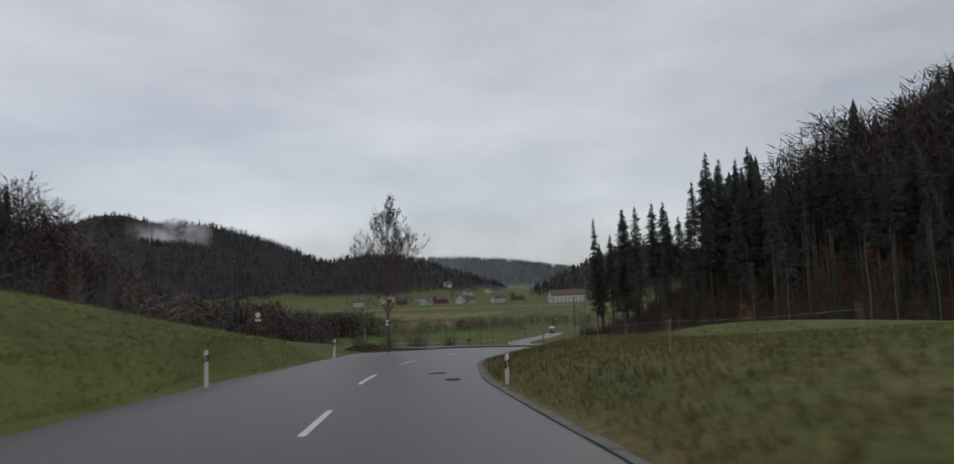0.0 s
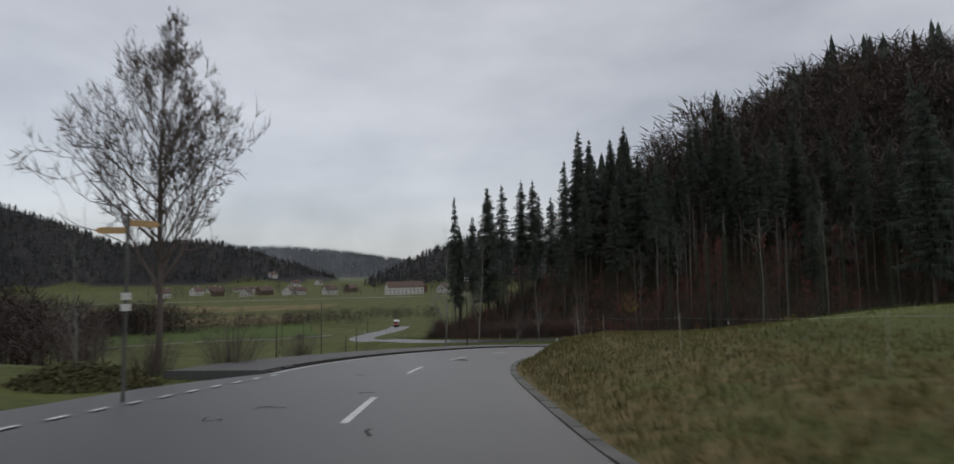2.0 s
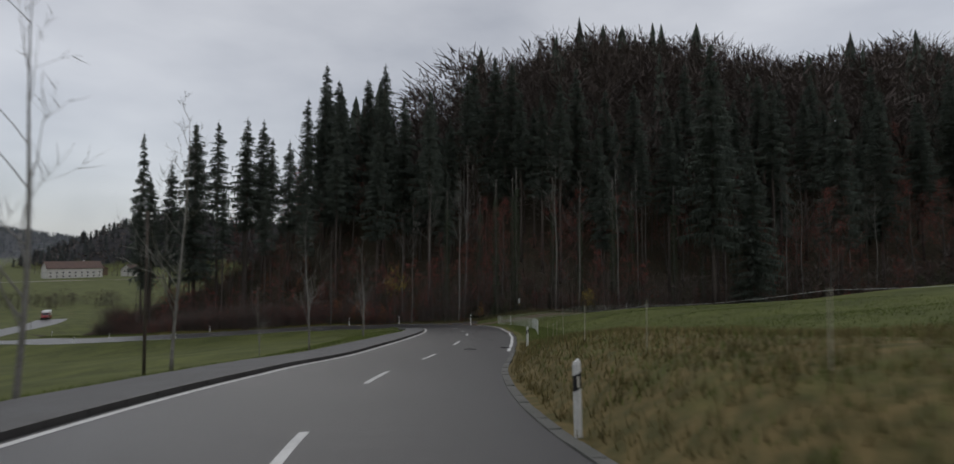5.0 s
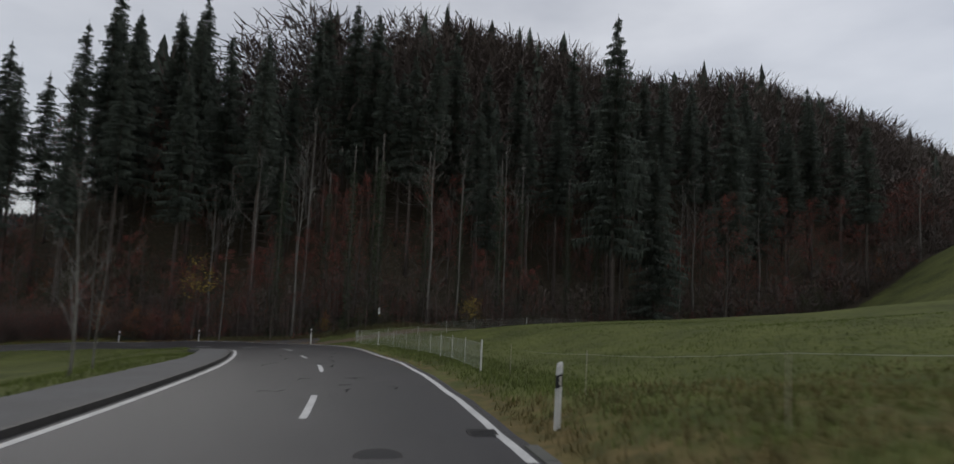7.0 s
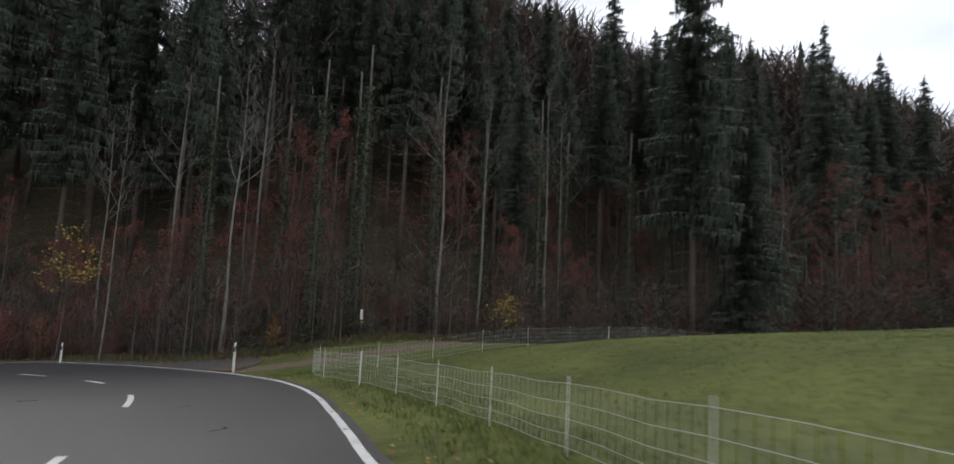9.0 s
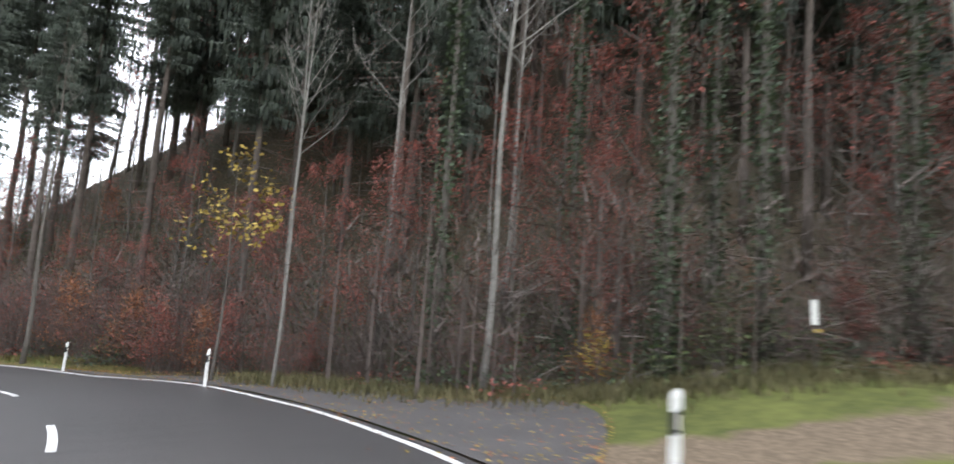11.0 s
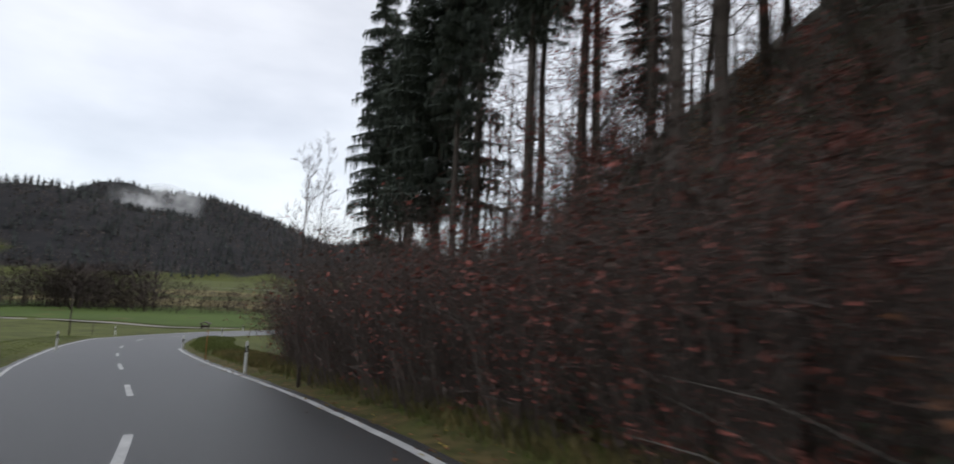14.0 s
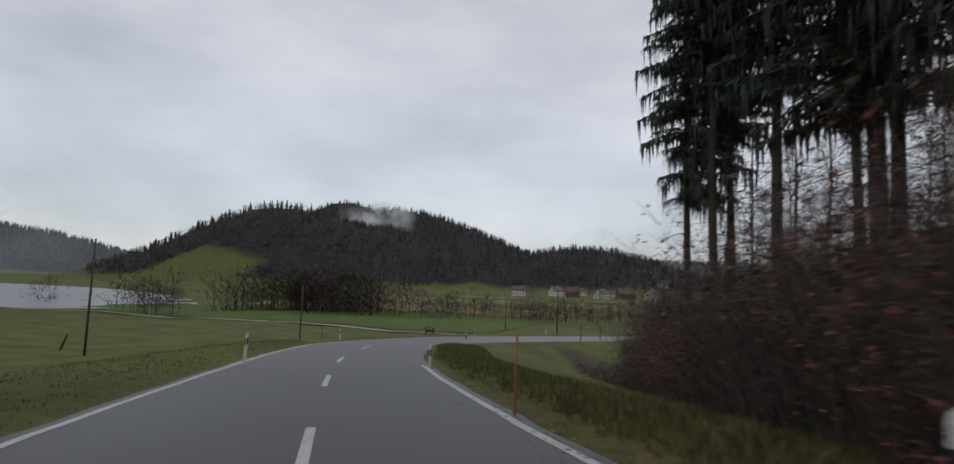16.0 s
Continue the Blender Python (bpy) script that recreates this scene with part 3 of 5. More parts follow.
def spruce(name, h, crown_from, width, label, whorl=0.62, sparse=0.0):
    """A spruce: a straight trunk, whorls of drooping boughs with hanging sprays."""
    ob, trunk, dead, needles = thing(name), Shape(), Shape(), Shape()
    trunk.tube([(0.06 * math.sin(z), 0.05 * math.cos(z * 0.7), z) for z in np.linspace(-0.3, h, 9)], [0.0085 * h * (1 - 0.93 * k / 8) + 0.012 for k in range(9)], 7)
    z = h * 0.12
    while z < h * crown_from:
        for k in range(5):
            c = rng.uniform(0, 2 * math.pi)
            L = rng.uniform(0.5, 2.4)
            dead.tube([(0, 0, z), (math.cos(c) * L, math.sin(c) * L, z - 0.15 * L)], [0.018, 0.006], 3, 0, cap=False)
        z += rng.uniform(0.5, 1.0)
    z = h * crown_from
    while z < h * 0.985:
        u = (z - h * crown_from) / (h * (1 - crown_from))
        R = rng.uniform(0.78, 1.15) * width * (1 - u) ** 0.75 * (0.55 + 0.45 * min(1, u * 5 + 0.3)) + 0.12
        for k in range(9 if u < 0.85 else 6):
            if rng.random() < sparse:
                continue
            c, L = rng.uniform(0, 2 * math.pi), R * rng.uniform(0.6, 1.15)
            out, across = Vector((math.cos(c), math.sin(c), 0)), Vector((-math.sin(c), math.cos(c), 0))
            zz = z + rng.uniform(-0.25, 0.25)
            n = 5 if L > 1.2 else 3
            pts = [out * (L * i / n) + Vector((0, 0, zz + (0.12 * i / n - 0.38 * (i / n) ** 2 + 0.14 * (i / n) ** 3) * L)) for i in range(n + 1)]
            for i in range(n):
                w = (0.2 + 0.22 * L) * (1 - 0.75 * i / n) * rng.uniform(0.7, 1.2)
                a, b = pts[i], pts[i + 1]
                for sgn in (1, -1):
                    for j in (0.0, 0.34, 0.67):
                        q, side = a.lerp(b, j), w * rng.uniform(0.55, 1.2)
                        tip = q + (b - a) * 0.62 + across * (sgn * side) + Vector((0, 0, -0.3 * side - rng.uniform(0.02, 0.2)))
                        needles.face([q, q + (b - a) * 0.3, tip])
                    for j in range(2):
                        root = a.lerp(b, rng.random()) + across * (sgn * w * rng.uniform(0.05, 0.6))
                        needles.face([root, root + (b - a) * 0.22 + across * 0.04, root + (b - a) * 0.1 + Vector((0, 0, -rng.uniform(0.3, 0.85) * (0.5 + 0.25 * L)))])
        z += whorl * rng.uniform(0.75, 1.25) * (1 - 0.45 * u)
    needles.tube([(0, 0, h * 0.96), (0, 0, h + 0.35)], [0.05, 0.01], 3, 0, cap=False)
    part("trunk", trunk, M["spruce_bark"], ob, smooth=True)
    tagged(part("dead_wood", dead, M["twig"], ob), kind="stuff")
    part("crown", needles, M["spruce"], ob)
    return tagged(ob, label, "tree", "trees of the wood")


def planted(ob, x, y, turn=0.0, size=1.0, tall=None, sink=0.0):
    return pose(x, y, land_at(x, y) - sink, 0, 0, turn) @ Matrix.Diagonal((size, size, tall or size, 1))


KEEP = {}
FAR_OFF = pose(0, 0, -400)
KEEP["spruce"] = [spruce("spruce", 27, 0.42, 2.8, "tall dark green spruce with bare lower trunk", 0.52, 0.22), spruce("spruce", 25, 0.27, 3.3, "dark green spruce with drooping boughs", 0.52, 0.18),
                  spruce("spruce", 29, 0.52, 2.5, "tall slender spruce with a bare lower trunk", 0.52, 0.25), spruce("spruce", 22, 0.1, 3.9, "dense dark spruce green almost to the ground")]
KEEP["beech"] = [broadleaf("beech", 17, 0.17, 0.25, M["bark"], M["red_leaf"], 3800, 0.13, 20, 0.32, 2, "beech holding russet autumn leaves", forks=(5, 4)),
                 broadleaf("beech", 13, 0.13, 0.12, M["bark"], M["red_leaf"], 4400, 0.118, 22, 0.36, 2, "young beech with dark red autumn leaves", forks=(5, 4), steep=(0.9, 1.4))]
KEEP["bare"] = [broadleaf("bare_tree", 22, 0.15, 0.5, M["bark"], None, 0, 0, 13, 0.22, 2, "tall bare grey forest tree", forks=(5, 4)),
                broadleaf("bare_tree", 20, 0.115, 0.55, M["pale_bark"], None, 0, 0, 11, 0.2, 2, "slender bare tree with pale trunk", forks=(5, 4)),
                broadleaf("bare_tree", 18, 0.13, 0.4, M["bark"], M["red_leaf"], 900, 0.14, 15, 0.26, 2, "nearly bare tree with a few russet leaves", forks=(4, 4))]
KEEP["sapling"] = [broadleaf("sapling", 5.5, 0.05, 0.1, M["bark"], M["red_leaf"], 2100, 0.125, 13, 0.34, 1, "beech sapling with russet leaves", stems=3, category="shrub", forks=(7,)),
                   broadleaf("sapling", 4.5, 0.05, 0.08, M["bark"], M["orange_leaf"], 1900, 0.13, 13, 0.36, 1, "beech sapling with orange leaves", stems=3, category="shrub", forks=(7,)),
                   broadleaf("sapling", 5, 0.04, 0.05, M["bark"], M["bramble"], 1500, 0.13, 12, 0.34, 1, "young tree with dull green leaves", stems=4, category="shrub", forks=(7,))]


def bush(name, h, wide, mat, count, label, twigs=150):
    """A dense shrub: many bent stems fanning from the ground, each with twigs, and the leaves left on them."""
    ob, wood, leaves, ends = thing(name), Shape(), Shape(), []
    for k in range(twigs):
        c, r = rng.uniform(0, 6.283), math.sqrt(rng.random())
        p = Vector((0.45 * wide * r * math.cos(c), 0.45 * wide * r * math.sin(c), -0.1))
        long, out = h * rng.uniform(0.55, 1.08) * (1 - 0.25 * r), 0.75 * wide * r
        w = Vector((-math.sin(c), math.cos(c), 0)) * rng.uniform(0.005, 0.013)
        a = p + Vector((math.cos(c) * out * 0.35 + rng.gauss(0, 0.1), math.sin(c) * out * 0.35 + rng.gauss(0, 0.1), long * 0.5))
        b = p + Vector((math.cos(c) * out + rng.gauss(0, 0.2), math.sin(c) * out + rng.gauss(0, 0.2), long))
        wood.face([p - w, p + w, a + w * 0.7, a - w * 0.7])
        wood.face([a - w * 0.7, a + w * 0.7, b])
        for j in range(6):
            q = p.lerp(a, rng.uniform(0.3, 1)) if j < 2 else a.lerp(b, rng.random())
            tip = q + Vector((rng.gauss(0, 0.3), rng.gauss(0, 0.3), rng.uniform(0.05, 0.5))) * (0.6 + 0.1 * h)
            v = Vector((rng.gauss(0, 1), rng.gauss(0, 1), rng.gauss(0, 1))).normalized() * 0.005
            wood.face([q - v, q + v, tip])
            ends.append((q, tip))
    part("limbwork", wood, M["twig"], ob)
    for k in range(count):
        q, tip = rng.choice(ends)
        leaf(leaves, q.lerp(tip, rng.random()) + Vector((rng.gauss(0, 0.06), rng.gauss(0, 0.06), rng.gauss(0, 0.06))), rng.uniform(0.04, 0.085))
    if count:
        part("foliage", leaves, mat, ob)
    return tagged(ob, label, "shrub")


KEEP["bush"] = [bush("bush", 4.2, 2.4, M["dull_leaf"], 1500, "dense brown shrub with faded leaves", 230), bush("bush", 3.6, 2.4, M["red_leaf"], 2300, "dense shrub with dark russet leaves"),
                bush("bush", 3.4, 2.2, M["ivy"], 2600, "dense evergreen shrub with dark green leaves", 110), bush("thicket", 3.8, 2.4, M["dull_leaf"], 300, "bare brown thicket of thin stems", 260)]
for some in KEEP.values():
    for ob in some:
        ob.matrix_world = FAR_OFF


def plant(kind, which, x, y, turn, size=1.0, tall=None, group="trees of the wood"):
    """Puts the model itself where it is first wanted, and copies of it after that."""
    ob = KEEP[kind][which]
    m = planted(ob, x, y, turn, size, tall)
    if ob.get("used"):
        ob = copy_thing(ob, m)
    else:
        ob["used"] = 1
        ob.matrix_world = m
    return tagged(ob, group=group)


taken = []


def free(x, y, gap):
    if any((x - a) ** 2 + (y - b) ** 2 < gap * gap for a, b in taken):
        return False
    taken.append((x, y))
    return True


# trees that stand out, each at its place
def solo(kind, which, x, y, size=1.0, tall=None, turn=0.0):
    taken.append((x, y))
    return plant(kind, which, x, y, turn, size, tall)


for x, y, size, which in ((104.2, 78.7, 1.22, 3), (157.0, 56.3, 1.3, 1), (140.2, 49.2, 1.15, 0), (50.6, 181.5, 1.15, 2), (53.3, 178.5, 1.2, 0), (51.8, 186.5, 1.1, 0), (56.0, 173.2, 1.35, 1), (58.0, 178.0, 1.2, 2), (58.9, 169.2, 1.25, 2),
                          (61.9, 162.5, 1.25, 0), (63.8, 155.8, 1.0, 2), (66.7, 147.9, 1.05, 0), (69.6, 142.3, 1.0, 2), (73.1, 134.4, 1.1, 0), (76.7, 124.3, 1.1, 2)):
    solo("spruce", which, x, y, size, None, x * 37)
solo("spruce", 1, 49.3, 183.0, 0.8, 1.35)
solo("spruce", 1, 100.6, 83.6, 1.35, 1.36)
solo("spruce", 1, 122.2, 69.9, 1.0, 1.2)
for x, y, size, which in ((52.6, 181.0, 0.75, 2), (54.4, 181.5, 0.9, 0), (54.8, 176.0, 0.8, 2), (56.8, 180.2, 1.0, 0), (57.6, 170.8, 0.9, 2), (59.5, 174.0, 1.0, 0), (60.5, 166.0, 0.95, 2), (53.2, 189.5, 0.8, 0), (57.0, 187.0, 1.0, 2), (61.5, 180.0, 1.0, 0)):
    solo("bare", which, x, y, size, None, y * 43)
for x, y, size in ((53.2, 175.6, 0.85), (54.8, 171.2, 0.9), (56.6, 166.4, 0.85), (52.2, 178.6, 0.6)):
    solo("beech", 1, x, y, size, None, y * 23)
for x, y, size in ((71.6, 112.1, 1.15), (81.1, 100.4, 1.1), (93.3, 131.4, 1.2), (70.9, 124.5, 0.85), (90.6, 94.9, 1.1), (106.4, 83.9, 1.0), (109.8, 80.5, 1.05), (114.3, 76.6, 1.0), (117.7, 74.9, 1.05), (122.2, 70.5, 1.0), (84.9, 98.8, 1.0)):
    solo("bare", 1, x, y, size, None, y * 51)
for x, y, size, which in ((74.0, 118.7, 1.0, 1), (75.2, 114.4, 1.1, 1), (88.3, 97.7, 1.0, 1), (84.3, 102.2, 1.1, 0), (71.6, 127.6, 0.85, 1), (91.7, 93.8, 0.9, 1)):
    solo("beech", which, x, y, size, None, y * 31)
solo("bare", 0, 62.6, 133.2, 0.85)
solo("bare", 1, 67.4, 118.2, 0.5, 0.85)
for x, y, size, which in ((64.7, 134.6, 1.0, 1), (66.0, 131.2, 0.9, 1), (66.3, 127.6, 0.75, 0), (65.0, 138.2, 0.8, 1), (68.2, 124.2, 0.9, 0)):
    solo("sapling", which, x, y, size, None, x * 77)
solo("bare", 1, 82.0, 120.5, 1.25)
for x, y, size, which in ((66.9, 129.6, 0.75, 1), (66.3, 132.7, 0.65, 1), (68.1, 125.8, 0.7, 1), (64.6, 138.0, 0.7, 0), (63.4, 140.9, 0.8, 0), (61.7, 144.5, 0.85, 0), (60.1, 148.5, 0.9, 0), (59.2, 151.5, 0.9, 2), (57.8, 155.3, 1.0, 0),
                          (56.8, 159.2, 1.0, 0), (55.3, 163.0, 1.0, 0), (54.1, 166.9, 1.0, 0), (70.5, 121.2, 0.6, 0), (73.8, 109.3, 0.6, 1), (75.8, 106.1, 0.7, 2), (79.5, 103.1, 0.7, 0)):
    solo("sapling", which, x, y, size, None, x * 77)

# the wall of shrubs along the wood's edge beside the lower road
hedge = spline([(66.1, 130.9), (61.2, 140.6), (55.3, 149.7), (52.2, 156.9), (50.6, 165.7), (49.6, 176.8), (48.0, 187.8), (46.0, 196.7)], 1.55)
for k, (x, y) in enumerate(hedge):
    for row in range(2):
        px, py = x + row * 2.0 + rng.uniform(-0.4, 0.4), y + row * 0.8 + rng.uniform(-0.4, 0.4)
        taken.append((px, py))
        plant("bush", rng.choice((0, 0, 1, 3, 3, 1) if y > 136 else (0, 0, 1, 2)), px, py, rng.uniform(0, 360), rng.uniform(0.85, 1.1) + 0.18 * row - 0.3 * (row == 0 and y < 136), group="shrubs along the wood's edge")
for k, (x, y) in enumerate(spline([(66.9, 135.5), (63.6, 143.4), (60.2, 155.8), (56.8, 166.9), (54.2, 176.9), (51.4, 186.8)], 2.7)):
    px = x + rng.uniform(-0.5, 0.8)
    taken.append((px, y))
    plant(("beech", "bare", "beech", "spruce")[k % 4], (1, 2, 1, 2)[k % 4], px, y, rng.uniform(0, 360), rng.uniform(0.55, 0.75) + 0.15 * (k % 2))
for x, y, size in ((71.8, 123.2, 0.95), (72.7, 119.1, 0.9), (70.3, 128.2, 0.8), (76.4, 110.8, 0.8)):
    taken.append((x, y))
    plant("beech", 1, x, y, x * 91, size)
# shrubs along the foot of the wood by the bend
for k, (x, y) in enumerate(spline([(108.7, 77.0), (95.1, 88.4), (86.1, 96.2), (78.7, 103.1), (73.5, 111.0), (70.0, 120.7), (67.0, 127.5)], 2.3)):
    px, py = x + rng.uniform(-0.5, 1.2), y + rng.uniform(-0.2, 1.0)
    taken.append((px, py))
    plant("bush", (2, 1, 0, 2, 3, 1, 2)[k % 7], px, py, rng.uniform(0, 360), rng.uniform(0.6, 1.0), group="shrubs along the wood's edge")

tries = np.array([[rng.uniform(36, 175), rng.uniform(0, 215)] for k in range(12000)])
deep = wood_depth(tries[:, 0], tries[:, 1])
tries_s, tries_d, _ = from_road(tries[:, 0], tries[:, 1])
order = np.argsort(deep + 12 * ((tries_s > 103) & (tries_s < 223) & (deep < 16)) * -1.0)
count = 0
for k in order:
    (x, y), e, d = tries[k], deep[k], tries_d[k]
    if 0.8 < e < 24 and (y < 188 or (x > 58 and y < 205)) and abs(d) > HALF + 3.0 and count < 330 and (math.hypot(x - 64, y - 97) < 105 or (e < 12 and x < 172)) and free(x, y, 2.4 if e < 9 else 3.2):
        kind = rng.random()
        if 2 < e < 15 and kind < 0.22:
            plant("bush", rng.choice((2, 2, 2, 1, 0, 3)), x, y, rng.uniform(0, 360), rng.uniform(0.8, 1.5))
        elif e < 12 and kind < 0.5:
            plant("sapling", rng.choice((0, 0, 1, 2, 2)), x, y, rng.uniform(0, 360), rng.uniform(0.7, 1.2))
        elif kind < 0.58 and e > 3:
            plant("spruce", rng.choice((0, 0, 1, 2, 2)), x, y, rng.uniform(0, 360), rng.uniform(0.8, 1.15))
        elif kind < 0.86:
            plant("beech", rng.randrange(2), x, y, rng.uniform(0, 360), rng.uniform(0.7, 1.15))
        else:
            plant("bare", rng.choice((0, 1, 2, 2)), x, y, rng.uniform(0, 360), rng.uniform(0.85, 1.15))
        count += 1


# ---- woods beyond those trees, joined ----
def far_spruce(sh, x, y, z, h, tiers=11):
    turn = rng.uniform(0, 6.28)
    fat = rng.uniform(0.15, 0.23)
    for i in range(tiers):
        u = 0.12 + 0.82 * i / (tiers - 1)
        r, k = h * fat * (1 - u) ** 0.8 + 0.12, len(sh.v)
        for j in range(10):
            c, rr = turn + i + j * 0.628 + rng.uniform(-0.2, 0.2), r * (rng.uniform(0.6, 1.4) if j % 2 else rng.uniform(0.15, 0.45))
            sh.v.append((x + rr * math.cos(c), y + rr * math.sin(c), z + h * (u - 0.035) - rr * 0.25 * (j % 2)))
        sh.v.append((x, y, z + h * min(u + 0.12, 1)))
        sh.f += [(k + j, k + (j + 1) % 10, k + 10) for j in range(10)]
        sh.m += [0] * 10


def far_bare(sh, x, y, z, h, sprays=60, m=1, wide=0.2, heavy=1.0):
    """A leafless crown: a thin trunk and many upright slivers for the twigs."""
    sh.face([(x - 0.012 * h, y, z), (x + 0.012 * h, y, z), (x, y, z + h * 0.9)], m)
    for k in range(sprays):
        c, u, r = rng.uniform(0, 6.283), rng.random(), math.sqrt(rng.random())
        zz = z + h * (0.25 + 0.62 * u)
        rr = h * wide * r * 1.15 * math.sqrt(max(0.05, 1 - (1.7 * u - 0.75) ** 2))
        p = Vector((x + rr * math.cos(c), y + rr * math.sin(c), zz))
        tip = p + Vector((math.cos(c) * 0.075 + rng.gauss(0, 0.045), math.sin(c) * 0.075 + rng.gauss(0, 0.045), rng.uniform(-0.02, 0.12))) * h
        w = Vector((-math.sin(c), math.cos(c), 0.3)) * (h * heavy * rng.uniform(0.003, 0.011))
        sh.face([p - w, p + w, tip + w * 0.5, tip - w * 0.3], m)


far = Shape()
spots = np.array([[rng.uniform(30, 330), rng.uniform(-60, 330)] for k in range(5600)] + [[rng.uniform(150, 330), rng.uniform(-60, 190)] for k in range(1000)])
deep = wood_depth(spots[:, 0], spots[:, 1])
height = [ground_at(x, y) for x, y in spots]
for (x, y), e, z in zip(spots, deep, height):
    if (e > 22 and e < 150) or (11 < e < 150 and math.hypot(x - 64, y - 97) > 105) or (3 < e < 150 and x > 168):
        if rng.random() < 0.07 + 0.2 * float(ease(120, 160, y)):
            far_spruce(far, x, y, z, rng.uniform(11, 27))
        else:
            far_bare(far, x, y, z, rng.uniform(16, 25), 120, rng.choice((1, 2, 2)), 0.3, 0.85)
tagged(new("hill_wood", far.mesh("hill_wood", M["spruce"], M["twig"], M["scrub"])), "dark mixed wood of spruces and bare trees covering the hillside", "forest", kind="stuff")


def clump(sh, x, y, z, h, conifer):
    k, turn = len(sh.v), rng.uniform(0, 6.28)
    if conifer:
        for lo, r in ((0.1, 0.17), (0.4, 0.12), (0.66, 0.07)):
            k = len(sh.v)
            for j in range(6):
                c, rr = turn + j * 1.047, r * h * (rng.uniform(0.85, 1.3) if j % 2 else rng.uniform(0.45, 0.8))
                sh.v.append((x + rr * math.cos(c), y + rr * math.sin(c), z + h * (lo + rng.uniform(-0.05, 0.03))))
            sh.v.append((x, y, z + h * min(lo + 0.4, 1)))
            sh.f += [(k + j, k + (j + 1) % 6, k + 6) for j in range(6)]
            sh.m += [0] * 6
    else:
        far_bare(sh, x, y, z - h * 0.5, h * 1.35, 12, 1, 0.36, 4.2)


far = Shape()
spots = np.array([[rng.uniform(-1500, 900), rng.uniform(350, 1900)] for k in range(120000)])
rise = hills(spots[:, 0], spots[:, 1])
edge = 9 + 9 * np.sin(spots[:, 0] * 0.013) * np.cos(spots[:, 1] * 0.011)
open_field = (mound(spots[:, 0], spots[:, 1], -480, 655, 1, 130, 75, -40) > 0.37) | (mound(spots[:, 0], spots[:, 1], -150, 880, 1, 150, 120) > 0.37)
chosen = (rise > edge) & ~open_field & (wood_depth(spots[:, 0], spots[:, 1]) < 0) & (np.hypot(spots[:, 0], spots[:, 1]) < 2000) & (spots[:, 1] > 350)
far_way = np.hypot(spots[:, 0], spots[:, 1])
chosen &= hills(spots[:, 0] * (1 - 25 / far_way), spots[:, 1] * (1 - 25 / far_way)) < rise + 3
height = [ground_at(x, y) for x, y in spots[chosen]]
for (x, y), z in list(zip(spots[chosen], height))[:15500]:
    clump(far, x, y, z - 1, rng.uniform(9, 18), rng.random() < 0.42)
for k in range(8000):
    x, y = (rng.uniform(-900, 1300), rng.uniform(1900, 2750)) if k < 6000 else (rng.uniform(-1800, -1100), rng.uniform(700, 1500))
    rise_here = float(hills(np.array([x]), np.array([y]))[0])
    if rise_here > 12:
        clump(far, x, y, ground_at(x, y) - 2, rng.uniform(16, 26), True)
tagged(new("valley_woods", far.mesh("valley_woods", M["far_wood"], M["scrub"])), "dark woods on the hills round the valley", "forest", kind="stuff")
scrub = Shape()
for k in range(430):
    u = rng.random()
    x, y = -150 + 235 * u + rng.gauss(0, 11), 276 + 46 * u + rng.gauss(0, 12)
    lush = 0.5 + 0.5 * math.sin(x * 0.085 + 0.6) * math.cos(x * 0.031)
    if rng.random() < 0.25 + lush and (x > -72 or rng.random() < 0.12):
        far_bare(scrub, x, y, ground_at(x, y) - 3.5 * (0.4 + float(ease(-10, -40, x))), rng.uniform(5, 9) + (6 + 12 * lush * rng.random()) * float(ease(-10, -40, x)), 150, 0, 0.36, 0.8)
for k in range(26):
    x, y = -67 + rng.gauss(0, 3.5), 249 + rng.gauss(0, 3)
    far_bare(scrub, x, y, ground_at(x, y) - 0.5, rng.uniform(5, 10), 70, 0, 0.34)
for k in range(70):
    x, y = -58 + rng.gauss(0, 14), 296 + rng.gauss(0, 6)
    far_bare(scrub, x, y, ground_at(x, y) - 1.0, rng.uniform(9, 16), 140, 0, 0.36, 0.8)
for k in range(320):
    x, y = rng.uniform(-150, -34), rng.uniform(80, 190)
    if x < -28 - 0.42 * (y - 80):
        far_bare(scrub, x, y, ground_at(x, y) - 1.5, rng.uniform(8, 17), 120, 0, 0.38, 1.2)
for k in range(900):
    x, y = rng.uniform(-160, -20), rng.uniform(88, 225)
    if x < -16 - 0.2 * (y - 65) and y < 185 + 0.55 * (-30 - x) and (x < -30 - 0.2 * (y - 65) or k % 2):
        z = ground_at(x, y)
        far_bare(scrub, x, y, z - 1.0, (0.4 - z) * rng.uniform(0.7, 1.0) * (1 - 0.2 * float(ease(-30, -18, x + 0.2 * (y - 65)))), 150, 0, 0.3, 0.75)
tagged(new("streamside_scrub", scrub.mesh("streamside_scrub", M["shaded_scrub"])), "leafless brown scrub and alders along the stream", "shrubs", kind="stuff")

